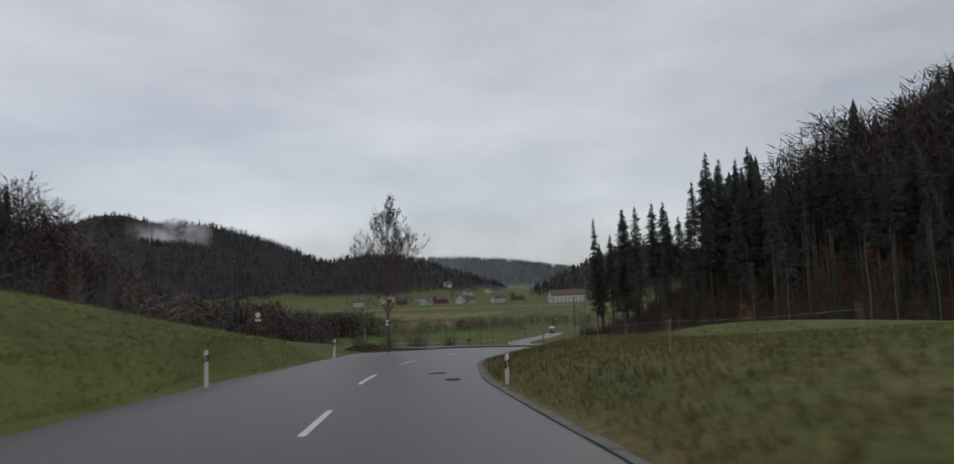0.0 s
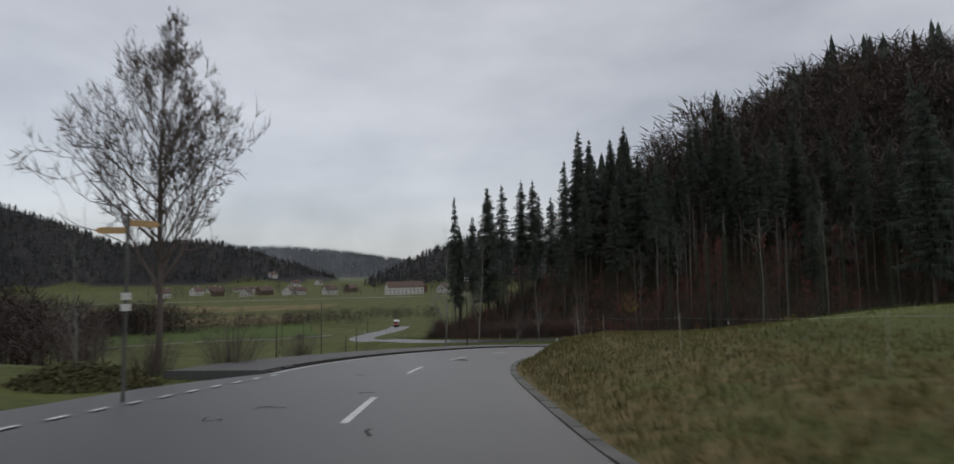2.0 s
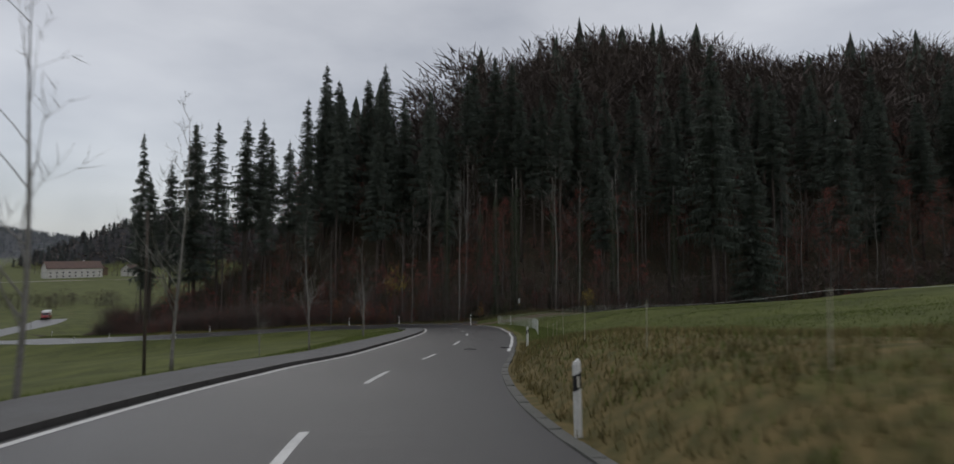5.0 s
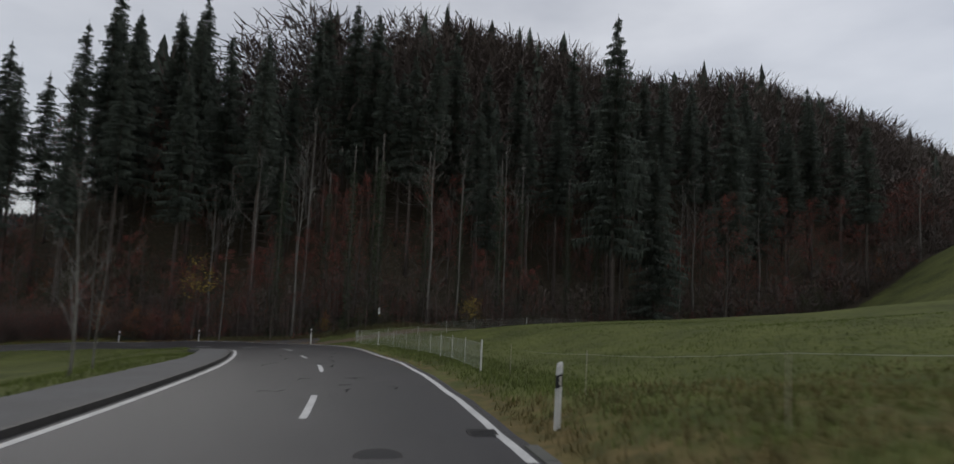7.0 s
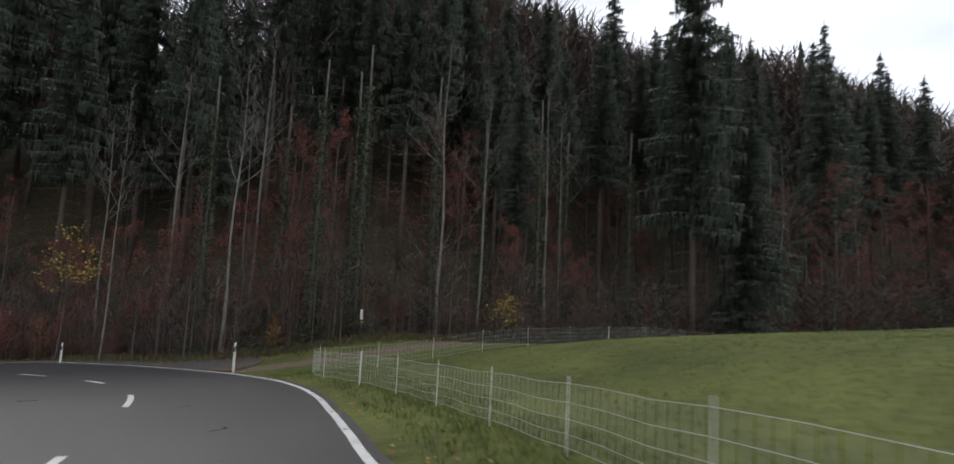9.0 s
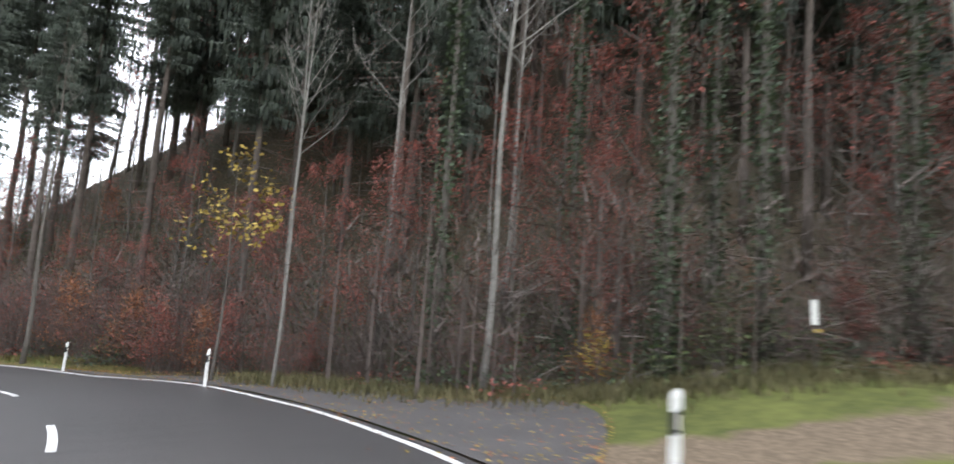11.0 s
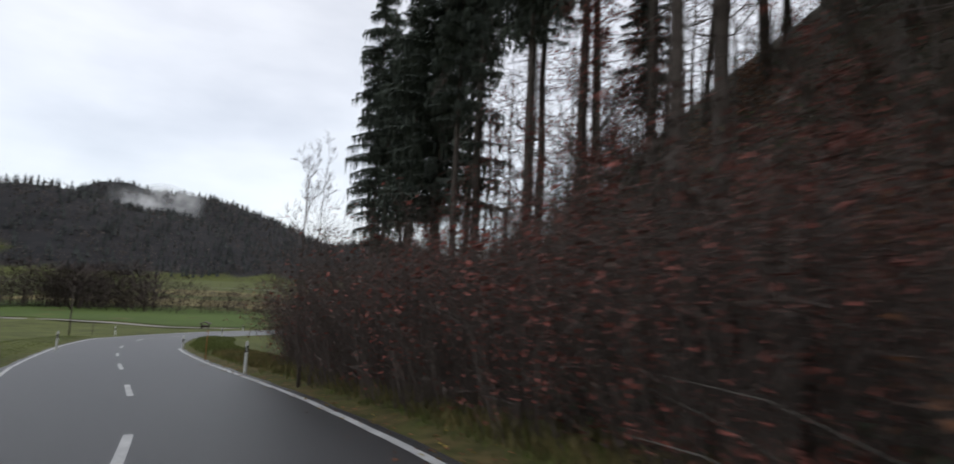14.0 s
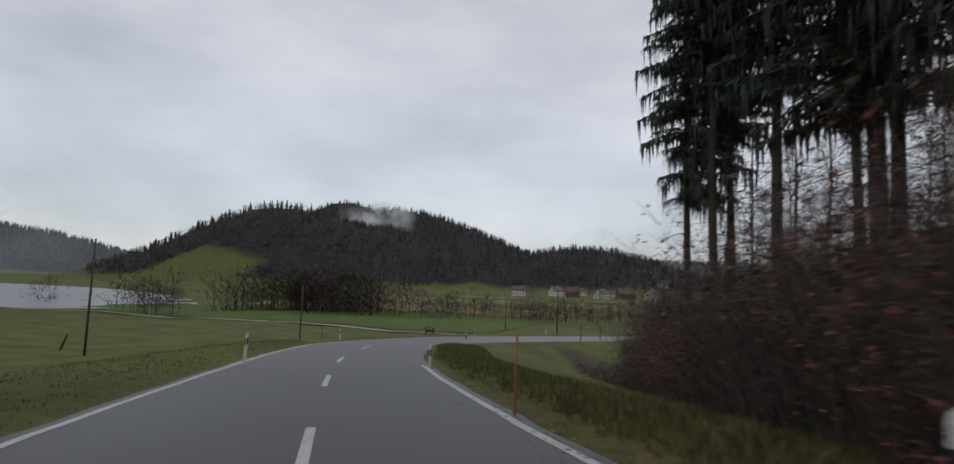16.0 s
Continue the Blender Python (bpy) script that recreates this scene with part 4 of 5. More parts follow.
# dense leafless wood on the slope behind the first bank
bank = Shape()
for k in range(760):
    x, y = rng.uniform(-200, -40), rng.uniform(60, 260)
    hill = float(mound(x, y, -138.7, 156.8, 50, 45, 42))
    if (hill > 6 or (x < -30 - 0.12 * (y - 50) and y < 150 and k % 2)) and y < 127 + 0.5 * (46 - x):
        if rng.random() < 0.15:
            far_spruce(bank, x, y, ground_at(x, y) - 1.0, rng.uniform(13, 21))
        else:
            far_bare(bank, x, y, ground_at(x, y) - 4.0, rng.uniform(15, 22), 110, 1, 0.34, 1.0)
tagged(new("bank_wood", bank.mesh("bank_wood", M["far_wood"], M["twig"])), "dense dark leafless wood on the slope behind the bank", "forest", kind="stuff")

# brush along the wood's foot above the pasture
foot = Shape()
for k, (x, y) in enumerate(spline([(70.1, 117.3), (74.7, 108.2), (80.4, 101.5), (88.3, 94.9), (99.7, 84.9), (117.7, 68.7), (142.5, 48.6), (181.9, 26.1), (254.7, -11.2)], 0.42)):
    px, py = x + rng.uniform(-2.0, 2.1), y + rng.uniform(-2.0, 2.1)
    far_bare(foot, px, py, ground_at(px, py) - 1.2, rng.uniform(4, 10), 60, 0, 0.3, 0.45 + 0.35 * float(ease(85, 110, x)))
for k, (x, y) in enumerate(spline([(71.1, 121.9), (65.9, 135.5), (59.4, 153.6), (55.6, 168.0), (51.8, 181.3), (46.9, 194.5)], 0.5)):
    px, py = x + rng.uniform(-1.0, 4.1), y + rng.uniform(-3.5, -1.9)
    far_bare(foot, px, py, ground_at(px, py) - 1.5, rng.uniform(4, 8), 75, 0, 0.26, 0.42)
tagged(new("forest_brush", foot.mesh("forest_brush", M["twig"])), "dense dark brush under the trees along the pasture", "undergrowth", kind="stuff")

# ---- the bank of trees behind the first meadow ----
for k in range(110):
    x, y = (-46 + rng.gauss(0, 8), 60 + rng.gauss(0, 9)) if k < 66 else (-58 + rng.gauss(0, 9), 112 + rng.gauss(0, 14))
    if x < -33 and free(x, y, 2.2):
        plant(*rng.choice((("bare", 0), ("bare", 0), ("bare", 2))), x, y, rng.uniform(0, 360), rng.uniform(0.65, 1.0), group="trees on the bank")
for k in range(26):
    x, y = -40 + rng.gauss(0, 8), 62 + rng.gauss(0, 14)
    if x < -27 and free(x, y, 2.0):
        plant("bush", 3, x, y, rng.uniform(0, 360), rng.uniform(0.8, 1.4), group="thickets on the bank")

# the lone tree at the lane's mouth, and young trees along the footway
lone = broadleaf("lone_tree", 14.6, 0.22, 0.24, M["twig"], None, 0, 0, 46, 0.43, 3, "large bare roadside tree with spreading twigs", (0.55, 1.15), (5, 5, 5), fine=0.015)
lone.matrix_world = planted(lone, -7.7, 45.0, 0, 0.57, 0.91)
tagged(lone, category="tree")
for x, y, size in ((-7.7, 43.5, 0.5), (-5.2, 46.5, 0.6), (-10.5, 46.3, 0.45), (-2.2, 52.6, 0.45)):
    tagged(plant("bush", 3, x, y, x * 50, size, group="shrubs below the lone tree"))
hazel = broadleaf("bare_tree", 13, 0.055, 0.2, M["twig"], None, 0, 0, 15, 0.24, 2, "slender bare tree with several stems at the wood's edge", stems=3, steep=(0.4, 0.9), fine=0.008)
hazel.matrix_world = planted(hazel, 54.6, 147.9, 0, 0.6)
young = broadleaf("young_tree", 9.5, 0.07, 0.2, M["pale_bark"], None, 0, 0, 12, 0.3, 2, "slender bare young tree beside the footway", (0.4, 0.8), (3, 4, 4))
young.matrix_world = planted(young, 9.8, 64.8)
for x, y, size in ((20.0, 84.4, 1.6), (34.5, 86.5, 0.8), (38.6, 92.0, 0.6), (24.9, 78.6, 0.8), (24.6, 83.6, 0.5), (-9.2, 40.4, 0.5)):
    tagged(copy_thing(young, planted(young, x, y, x * 40, size)), group="young trees along the footway")
tagged(young, group="young trees along the footway")
yellow = broadleaf("yellow_shrub", 3.6, 0.05, 0.3, M["bark"], M["yellow_leaf"], 380, 0.2, 10, 0.38, 1, "small tree with bright yellow autumn leaves", category="shrub", stems=2)
yellow.matrix_world = planted(yellow, 80.9, 94.4)
copy_thing(yellow, planted(yellow, 73.4, 108.8, 70, 0.55))
maple = broadleaf("yellow_maple", 9.5, 0.07, 0.45, M["bark"], M["yellow_leaf"], 420, 0.24, 12, 0.26, 1, "young maple with a few large yellow leaves")
maple.matrix_world = planted(maple, 66.7, 121.7)


def ivy_trunk(x, y, h):
    """A trunk wrapped in ivy."""
    ob, trunk, ivy = thing("ivy_tree"), Shape(), Shape()
    trunk.tube([(0.05 * math.sin(z), 0, z) for z in np.linspace(-0.3, h, 8)], [0.2 * (1 - 0.7 * k / 7) for k in range(8)], 7)
    for k in range(2600):
        c, z = rng.uniform(0, 6.283), rng.random() ** 1.15 * h * 0.85
        r = 0.2 + rng.random() ** 1.6 * (0.5 + 0.18 * math.sin(z * 1.7)) * (1 - 0.5 * z / h)
        leaf(ivy, (r * math.cos(c), r * math.sin(c), z), rng.uniform(0.12, 0.26))
    part("trunk", trunk, M["bark"], ob, smooth=True)
    part("ivy", ivy, M["ivy"], ob, "dark green ivy")
    ob.matrix_world = pose(x, y, land_at(x, y))
    return tagged(ob, "tall trunk wrapped in dark green ivy", "tree", "trees of the wood")


wrapped = ivy_trunk(75.1, 107.5, 21)
for x, y, size in ((77.4, 105.3, 1.05), (72.6, 115.7, 1.0), (82.2, 101.8, 1.0), (85.8, 99.1, 0.9), (90.0, 95.6, 1.05), (93.5, 94.1, 0.95), (79.6, 107.8, 1.0), (98.5, 89.2, 1.0), (77.4, 112.9, 0.9), (103.0, 86.3, 1.0)):
    copy_thing(wrapped, planted(wrapped, x, y, x * 61, size))


# ---- roadside furniture ----
def delineator():
    """A white marker post with a slanted black band and a reflector on each face."""
    ob, post, band = thing("marker_post"), Shape(), Shape()
    section = [(0.06, 0), (0.045, 0.035), (0, 0.05), (-0.045, 0.035), (-0.06, 0), (-0.045, -0.035), (0, -0.05), (0.045, -0.035)]
    levels = ((-0.8, 1), (0.82, 1), (0.9, 0.97), (0.945, 0.7), (0.955, 0.3))
    for z, u in levels:
        post.v += [(x * u, y * u, z + (0.02 * (x / 0.06) if z > 0.8 else 0)) for x, y in section]
    for i in range(4):
        post.f += [(8 * i + j, 8 * i + (j + 1) % 8, 8 * i + 8 + (j + 1) % 8, 8 * i + 8 + j) for j in range(8)]
    post.f.append(tuple(range(32, 40)))
    for z in (0.55, 0.77):
        band.v += [(x * 1.04, y * 1.04, z + 0.55 * x) for x, y in section]
    band.f = [(j, (j + 1) % 8, 8 + (j + 1) % 8, 8 + j) for j in range(8)] + [tuple(range(8, 16)), tuple(reversed(range(8)))]
    part("post", post, M["white"], ob)
    part("band", band, M["black"], ob, "slanted black band")
    for sgn in (1, -1):
        glass = Shape()
        glass.box(-0.018, 0.045, 0.585, 0.018, 0.056, 0.735)
        r = part("reflector", glass, M["reflector"], ob, "pale reflector")
        r.rotation_euler = (0, 0, 0 if sgn > 0 else math.pi)
    return tagged(ob, "white roadside marker post with a slanted black band", "marker post", "marker posts")


first_post = delineator()
POSTS = [(-10.9, 12.5, 5, -2.67), (-9.54, 28.5, 10, -3.85), (-1.0, 9.5, 4, -2.85), (14.3, 54.4, -38, -7.2), (32.5, 69.1, -50, -9.55), (62.9, 101.5, -35, -13.4), (65.3, 118.8, 8, -15.05), (63.4, 129.1, 15, -15.9), (50.9, 152.7, 33, -17.95),
         (33.9, 165.9, 33, -19.3), (43.9, 149.0, 33, -18.25), (40.0, 169.1, 30, -19.6), (34.9, 186.0, 20, -30), (25.0, 214.6, -10, -30), (30.2, 229.6, -25, -30), (20.8, 192.0, 20, -30)]
for k, (x, y, turn, low) in enumerate(POSTS):
    m = pose(x, y, max(land_at(x, y) - 0.05, low), rng.uniform(-2.5, 2.5), rng.uniform(-2.5, 2.5), turn)
    if k:
        copy_thing(first_post, m)
    else:
        first_post.matrix_world = m


def pole(name, x, y, h, r, label, category, insulators=0, lean=0.0):
    ob, sh = thing(name), Shape()
    sh.tube([(0, 0, -0.4), (0, 0, h * 0.5), (0, 0, h)], [r, r * 0.9, r * 0.78], 8)
    part("shaft", sh, M["wood"], ob, smooth=True)
    for k in range(insulators):
        cup, arm = Shape(), Shape()
        z, sgn = h - 0.25 - 0.3 * (k // 2), 1 if k % 2 else -1
        arm.tube([(0, 0, z), (sgn * 0.16, 0, z), (sgn * 0.2, 0, z + 0.06)], [0.012] * 3, 5)
        cup.tube([(sgn * 0.2, 0, z + 0.05), (sgn * 0.2, 0, z + 0.1), (sgn * 0.2, 0, z + 0.17)], [0.05, 0.06, 0.03], 8)
        part("bracket", arm, M["iron"], ob)
        part("insulator", cup, M["white"], ob, "white porcelain insulator")
    ob.matrix_world = pose(x, y, land_at(x, y), 0, lean, 0)
    return tagged(ob, label, category)


pole("telephone_pole", 18.7, 85.1, 9.1, 0.09, "brown wooden telephone pole with white insulators", "pole", 4)
for x, y, h in ((7.2, 143, 11), (1.5, 212, 7.0), (-2, 118, 6.8), (14, 262, 6.0), (31.5, 231, 6.5), (6, 180, 9.0)):
    tagged(pole("wooden_pole", x, y, h, 0.1, "weathered wooden line pole standing in the meadow", "pole"), group="line poles")
pole("leaning_stake", -0.4, 182.5, 1.5, 0.11, "short leaning wooden stake in the meadow", "stake", lean=28)
for x, y, h in ((4.5, 77, 3.2), (3.7, 78.5, 2.6), (3.5, 214, 1.7), (36.5, 222, 2.2), (38.5, 225, 2.2)):
    tagged(pole("wooden_stake", x, y, h, 0.05, "thin upright wooden stake", "stake"), group="wooden stakes")

M["orange"] = material("orange_stake", (0.42, 0.16, 0.05), 0.8, (0.28, 0.11, 0.04), 4, 40)
snow = thing("marker_stake")
rod = Shape()
rod.tube([(0, 0, -0.3), (0, 0, 0.75), (0.02, 0, 1.5)], [0.022, 0.022, 0.02], 8)
part("shaft", rod, M["orange"], snow, smooth=True)
snow.matrix_world = pose(46.4, 158.9, land_at(46.4, 158.9))
tagged(snow, "thin weathered orange marker stake in the grass", "stake")


def signpost(x, y, turn):
    ob, shaft = thing("hiking_signpost"), Shape()
    shaft.tube([(0, 0, -0.3), (0, 0, 4.3)], [0.04, 0.04], 8)
    part("shaft", shaft, M["kerb"], ob)
    for z, a, flip in ((4.05, 20, 1), (3.88, 150, 1)):
        arm = Shape()
        arm.prism([(0.03, -0.075), (0.62, -0.075), (0.72, 0), (0.62, 0.075), (0.03, 0.075)], -0.012, 0.012)
        b = part("arm", arm, M["yellow_sign"], ob, "yellow pointed direction board")
        b.matrix_local = pose(0, 0, z, 0, 0, a)
    for z in (2.3, 2.05):
        tag = Shape()
        tag.box(-0.1, -0.055, z, 0.1, -0.045, z + 0.16)
        part("plate", tag, M["white"], ob, "small white plate")
    ob.matrix_world = pose(x, y, land_at(x, y), 0, 0, turn)
    return tagged(ob, "grey signpost with yellow pointed direction boards", "signpost")


M["yellow_sign"] = material("yellow_sign", (0.55, 0.36, 0.16), 0.5, (0.45, 0.28, 0.13), 3, 30)
signpost(-6.9, 35.2, 15)


def round_sign(x, y, turn):
    ob, shaft, disc, rim, plate = thing("road_sign"), Shape(), Shape(), Shape(), Shape()
    shaft.tube([(0, 0, -0.3), (0, 0, 2.75)], [0.03, 0.03], 8)
    disc.tube([(0, -0.035, 2.5), (0, -0.05, 2.5)], [0.23, 0.23], 20)
    rim.tube([(0, -0.03, 2.5), (0, -0.045, 2.5)], [0.3, 0.3], 20)
    plate.box(-0.28, -0.05, 1.95, 0.28, -0.035, 2.14)
    part("shaft", shaft, M["kerb"], ob)
    part("rim", rim, M["red_sign"], ob, "red ring")
    part("disc", disc, M["white"], ob)
    part("plate", plate, M["white"], ob, "white plate under the disc")
    ob.matrix_world = pose(x, y, land_at(x, y), 0, 0, turn)
    return tagged(ob, "round white road sign with red rim and a plate below", "road sign")


M["red_sign"] = material("red_sign", (0.4, 0.03, 0.03), 0.5, (0.3, 0.03, 0.03), 3, 30)
round_sign(-19.3, 45.2, -8)


def notice(x, y, turn):
    ob, stake, board, tag = thing("notice_board"), Shape(), Shape(), Shape()
    stake.box(-0.035, -0.03, -0.3, 0.035, 0.03, 2.05)
    board.box(-0.09, -0.06, 1.45, 0.09, -0.032, 2.15)
    tag.box(-0.05, -0.06, 1.24, 0.2, -0.032, 1.33)
    part("stake", stake, M["wood"], ob)
    part("board", board, M["white"], ob, "narrow white board")
    part("arrow_plate", tag, M["yellow_leaf"], ob, "small yellow arrow plate")
    ob.matrix_world = pose(x, y, land_at(x, y), 0, -2, turn)
    return tagged(ob, "narrow white notice board on a wooden stake", "sign")


notice(75.6, 103.3, -55)

# electric fence: thin stakes with two wires, then a white netting
M["net"] = material("fence_net", (0.5, 0.52, 0.47), 0.6, (0.4, 0.42, 0.37), 3, 30)
M["stake"] = material("pale_stake", (0.42, 0.40, 0.30), 0.7, (0.3, 0.28, 0.2), 3, 30)
fence = tagged(thing("electric_fence"), "electric pasture fence of thin pale stakes and wires", "fence")
line = [on_road(s, -HALF - 2.3 - 3.0 * float(ease(64, 29, s))) for s in (6.0, 13.0, 21.0, 28.0, 35.0, 42.0, 49.0, 55.0, 59.9, 64.0, 69.1, 74.9, 81.4, 87.4, 93.4, 99.1)]
line = [(x, y, land_at(x, y)) for x, y, z in line]
for x, y, z in line:
    sh = Shape()
    sh.tube([(x, y, z - 0.2), (x + rng.uniform(-0.05, 0.05), y, z + rng.uniform(0.85, 1.0))], [0.01, 0.009], 5)
    part("stake", sh, M["stake"], fence)
for lift in (0.85,):
    wire = Shape()
    pts = []
    for (ax, ay, az), (bx, by, bz) in zip(line, line[1:]):
        pts += [(ax + (bx - ax) * u, ay + (by - ay) * u, az + (bz - az) * u + lift - 0.05 * 4 * u * (1 - u)) for u in (0, 0.25, 0.5, 0.75)]
    wire.tube(pts, [0.002] * len(pts), 3)
    part("wire", wire, M["net"], fence)
netting = tagged(thing("netting_fence"), "white electric netting fence round the pasture", "fence")
bends = [(40.7, 74.4), (46.4, 78.8), (52, 83.6), (57, 89.3), (61, 95.2), (65.5, 93.8), (72, 90.2), (80, 84.6), (88, 78)]
run = spline(bends, 1.0)
run = [(x, y, land_at(x, y)) for x, y in run]
for k, (x, y, z) in enumerate(run):
    if k % 3 == 0:
        sh = Shape()
        sh.tube([(x, y, z - 0.2), (x, y, z + 1.08)], [0.012 if k % 24 else 0.03, 0.011 if k % 24 else 0.03], 6)
        part("post", sh, M["white"], netting)
for lift in (0.12, 0.3, 0.5, 0.72, 0.98):
    strand = Shape()
    strand.tube([(x, y, z + lift - 0.03 * (k % 3 == 1)) for k, (x, y, z) in enumerate(run)], [0.0045] * len(run), 3)
    part("strand", strand, M["net"], netting)
stays = Shape()
for (ax, ay, az), (bx, by, bz) in zip(run, run[1:]):
    for u in (0.0, 0.2, 0.4, 0.6, 0.8):
        x, y, z = ax + (bx - ax) * u, ay + (by - ay) * u, az + (bz - az) * u
        stays.tube([(x, y, z + 0.1), (x + 0.02, y, z + 0.97)], [0.0055, 0.0055], 3, cap=False)
tagged(part("stay", stays, M["net"], netting), kind="stuff")


# ---- the lane by the wood, drain covers, tar seals ----
def disc(name, s, d, r, label, category):
    sh, (x, y, z) = Shape(), on_road(s, d)
    sh.tube([(x, y, z - 0.05), (x, y, z + 0.008)], [r, r], 22)
    inner = Shape()
    inner.tube([(x, y, z), (x, y, z + 0.012)], [r * 0.82, r * 0.82], 22)
    ob = thing(name)
    part("frame", sh, M["iron"], ob)
    part("lid", inner, M["tar"], ob)
    return tagged(ob, label, category)


for s, d in ((20.1, -2.4), (54.1, -0.7), (89.7, -1.3)):
    tagged(disc("manhole_cover", s, d, 0.34, "round cast-iron manhole cover set in the asphalt", "manhole cover"), group="manhole covers")


def gully(s):
    ob, frame_ = thing("storm_drain"), Shape()
    frame_.box(-0.25, -0.35, -0.05, 0.25, 0.35, 0.006)
    part("frame", frame_, M["iron"], ob)
    for k in range(6):
        bar = Shape()
        bar.box(-0.2, -0.29 + k * 0.1, 0.006, 0.2, -0.24 + k * 0.1, 0.014)
        part("slot", bar, M["tar"], ob, "dark slot")
    ob.matrix_world = pose(*on_road(s, -HALF + 0.4), 0, 0, heading(s))
    return tagged(ob, "cast-iron storm drain grating beside the kerb", "drain", "storm drains")


for s in (17.4, 91.1):
    gully(s)
for k in range(25):
    s, d = rng.choice((rng.uniform(96, 107), rng.uniform(96, 130), rng.uniform(35, 58))), rng.uniform(-2.4, 2.6)
    seal, turn, n = Shape(), rng.uniform(-40, 40), 6
    long, x0 = rng.uniform(0.3, 1.1), 0
    mid = [(long * (i / n - 0.5), 0.1 * math.sin(i * 1.3 + k)) for i in range(n + 1)]
    upper = [(x, y + rng.uniform(0.02, 0.06)) for x, y in mid]
    lower = [(x, y - rng.uniform(0.02, 0.06)) for x, y in reversed(mid)]
    seal.face([(x, y, 0) for x, y in lower[::-1]][::-1] + [(x, y, 0) for x, y in upper])
    ob = new("tar_seal", seal.mesh("tar_seal", M["tar"]))
    ob.matrix_world = pose(*on_road(s, d, 0.005), 0, 0, heading(s) + 90 * rng.random() + turn)
    tagged(ob, "black tar repair on the asphalt", "road repair", "tar repairs", "structure")

# brush heap beside the lane
heap = Shape()
for k in range(2600):
    c, r = rng.uniform(0, 6.283), math.sqrt(rng.random())
    x, y = -8.9 + 2.0 * r * math.cos(c), 40.6 + 1.4 * r * math.sin(c)
    z = land_at(x, y) + 0.75 * (1 - r * r) * rng.random() ** 0.3
    leaf(heap, (x, y, z), rng.uniform(0.06, 0.2))
tagged(new("brush_heap", heap.mesh("brush_heap", M["dull_grass"])), "dark heap of grass cuttings and brush", "heap", kind="stuff")

# ---- the valley: village, farm, lake, fields, the van ----
M["wall_white"] = material("white_render", (0.62, 0.60, 0.56), 0.9, (0.5, 0.48, 0.44), 0.3, 3)
M["wall_wood"] = material("brown_boards", (0.16, 0.11, 0.075), 0.9, (0.11, 0.075, 0.05), 0.5, 5)
M["roof"] = material("clay_roof", (0.15, 0.095, 0.075), 0.9, (0.10, 0.07, 0.06), 0.6, 6, 0.4, 5)
M["pane"] = material("window_glass", (0.05, 0.055, 0.06), 0.15, (0.04, 0.045, 0.05), 1, 5)
M["water"] = material("lake_water", (0.05, 0.06, 0.065), 0.28, (0.045, 0.055, 0.06), 0.05, 0.5, 0.3, 0.8, space="World")
M["stubble"] = material("stubble_field", (0.20, 0.16, 0.075), 0.95, (0.13, 0.115, 0.05), 0.06, 0.8, space="World", spec=0.1)
M["young_crop"] = material("young_crop", (0.085, 0.125, 0.032), 0.95, (0.065, 0.095, 0.028), 0.05, 0.8, space="World", spec=0.1)
M["gravel"] = material("gravel_track", (0.28, 0.26, 0.22), 0.95, (0.2, 0.185, 0.16), 0.3, 4, space="World")
M["leafy_track"] = material("leafy_track", (0.12, 0.088, 0.058), 0.95, (0.07, 0.062, 0.035), 0.8, 9, 0.4, 20, space="World")
M["lane_asphalt"] = material("lane_asphalt", (0.075, 0.07, 0.068), 0.75, (0.05, 0.047, 0.046), 0.8, 9.0, 0.4, 120, space="World")
M["van_red"] = material("red_paint", (0.35, 0.03, 0.03), 0.35, (0.3, 0.03, 0.03), 2, 20)
M["van_white"] = material("white_paint", (0.7, 0.7, 0.68), 0.35, (0.62, 0.62, 0.6), 2, 20)
M["tyre"] = material("tyre_rubber", (0.02, 0.02, 0.02), 0.8, (0.03, 0.03, 0.03), 6, 40)
M["lamp_glass"] = material("headlight_glass", (0.75, 0.75, 0.72), 0.15, (0.6, 0.6, 0.58), 6, 40)


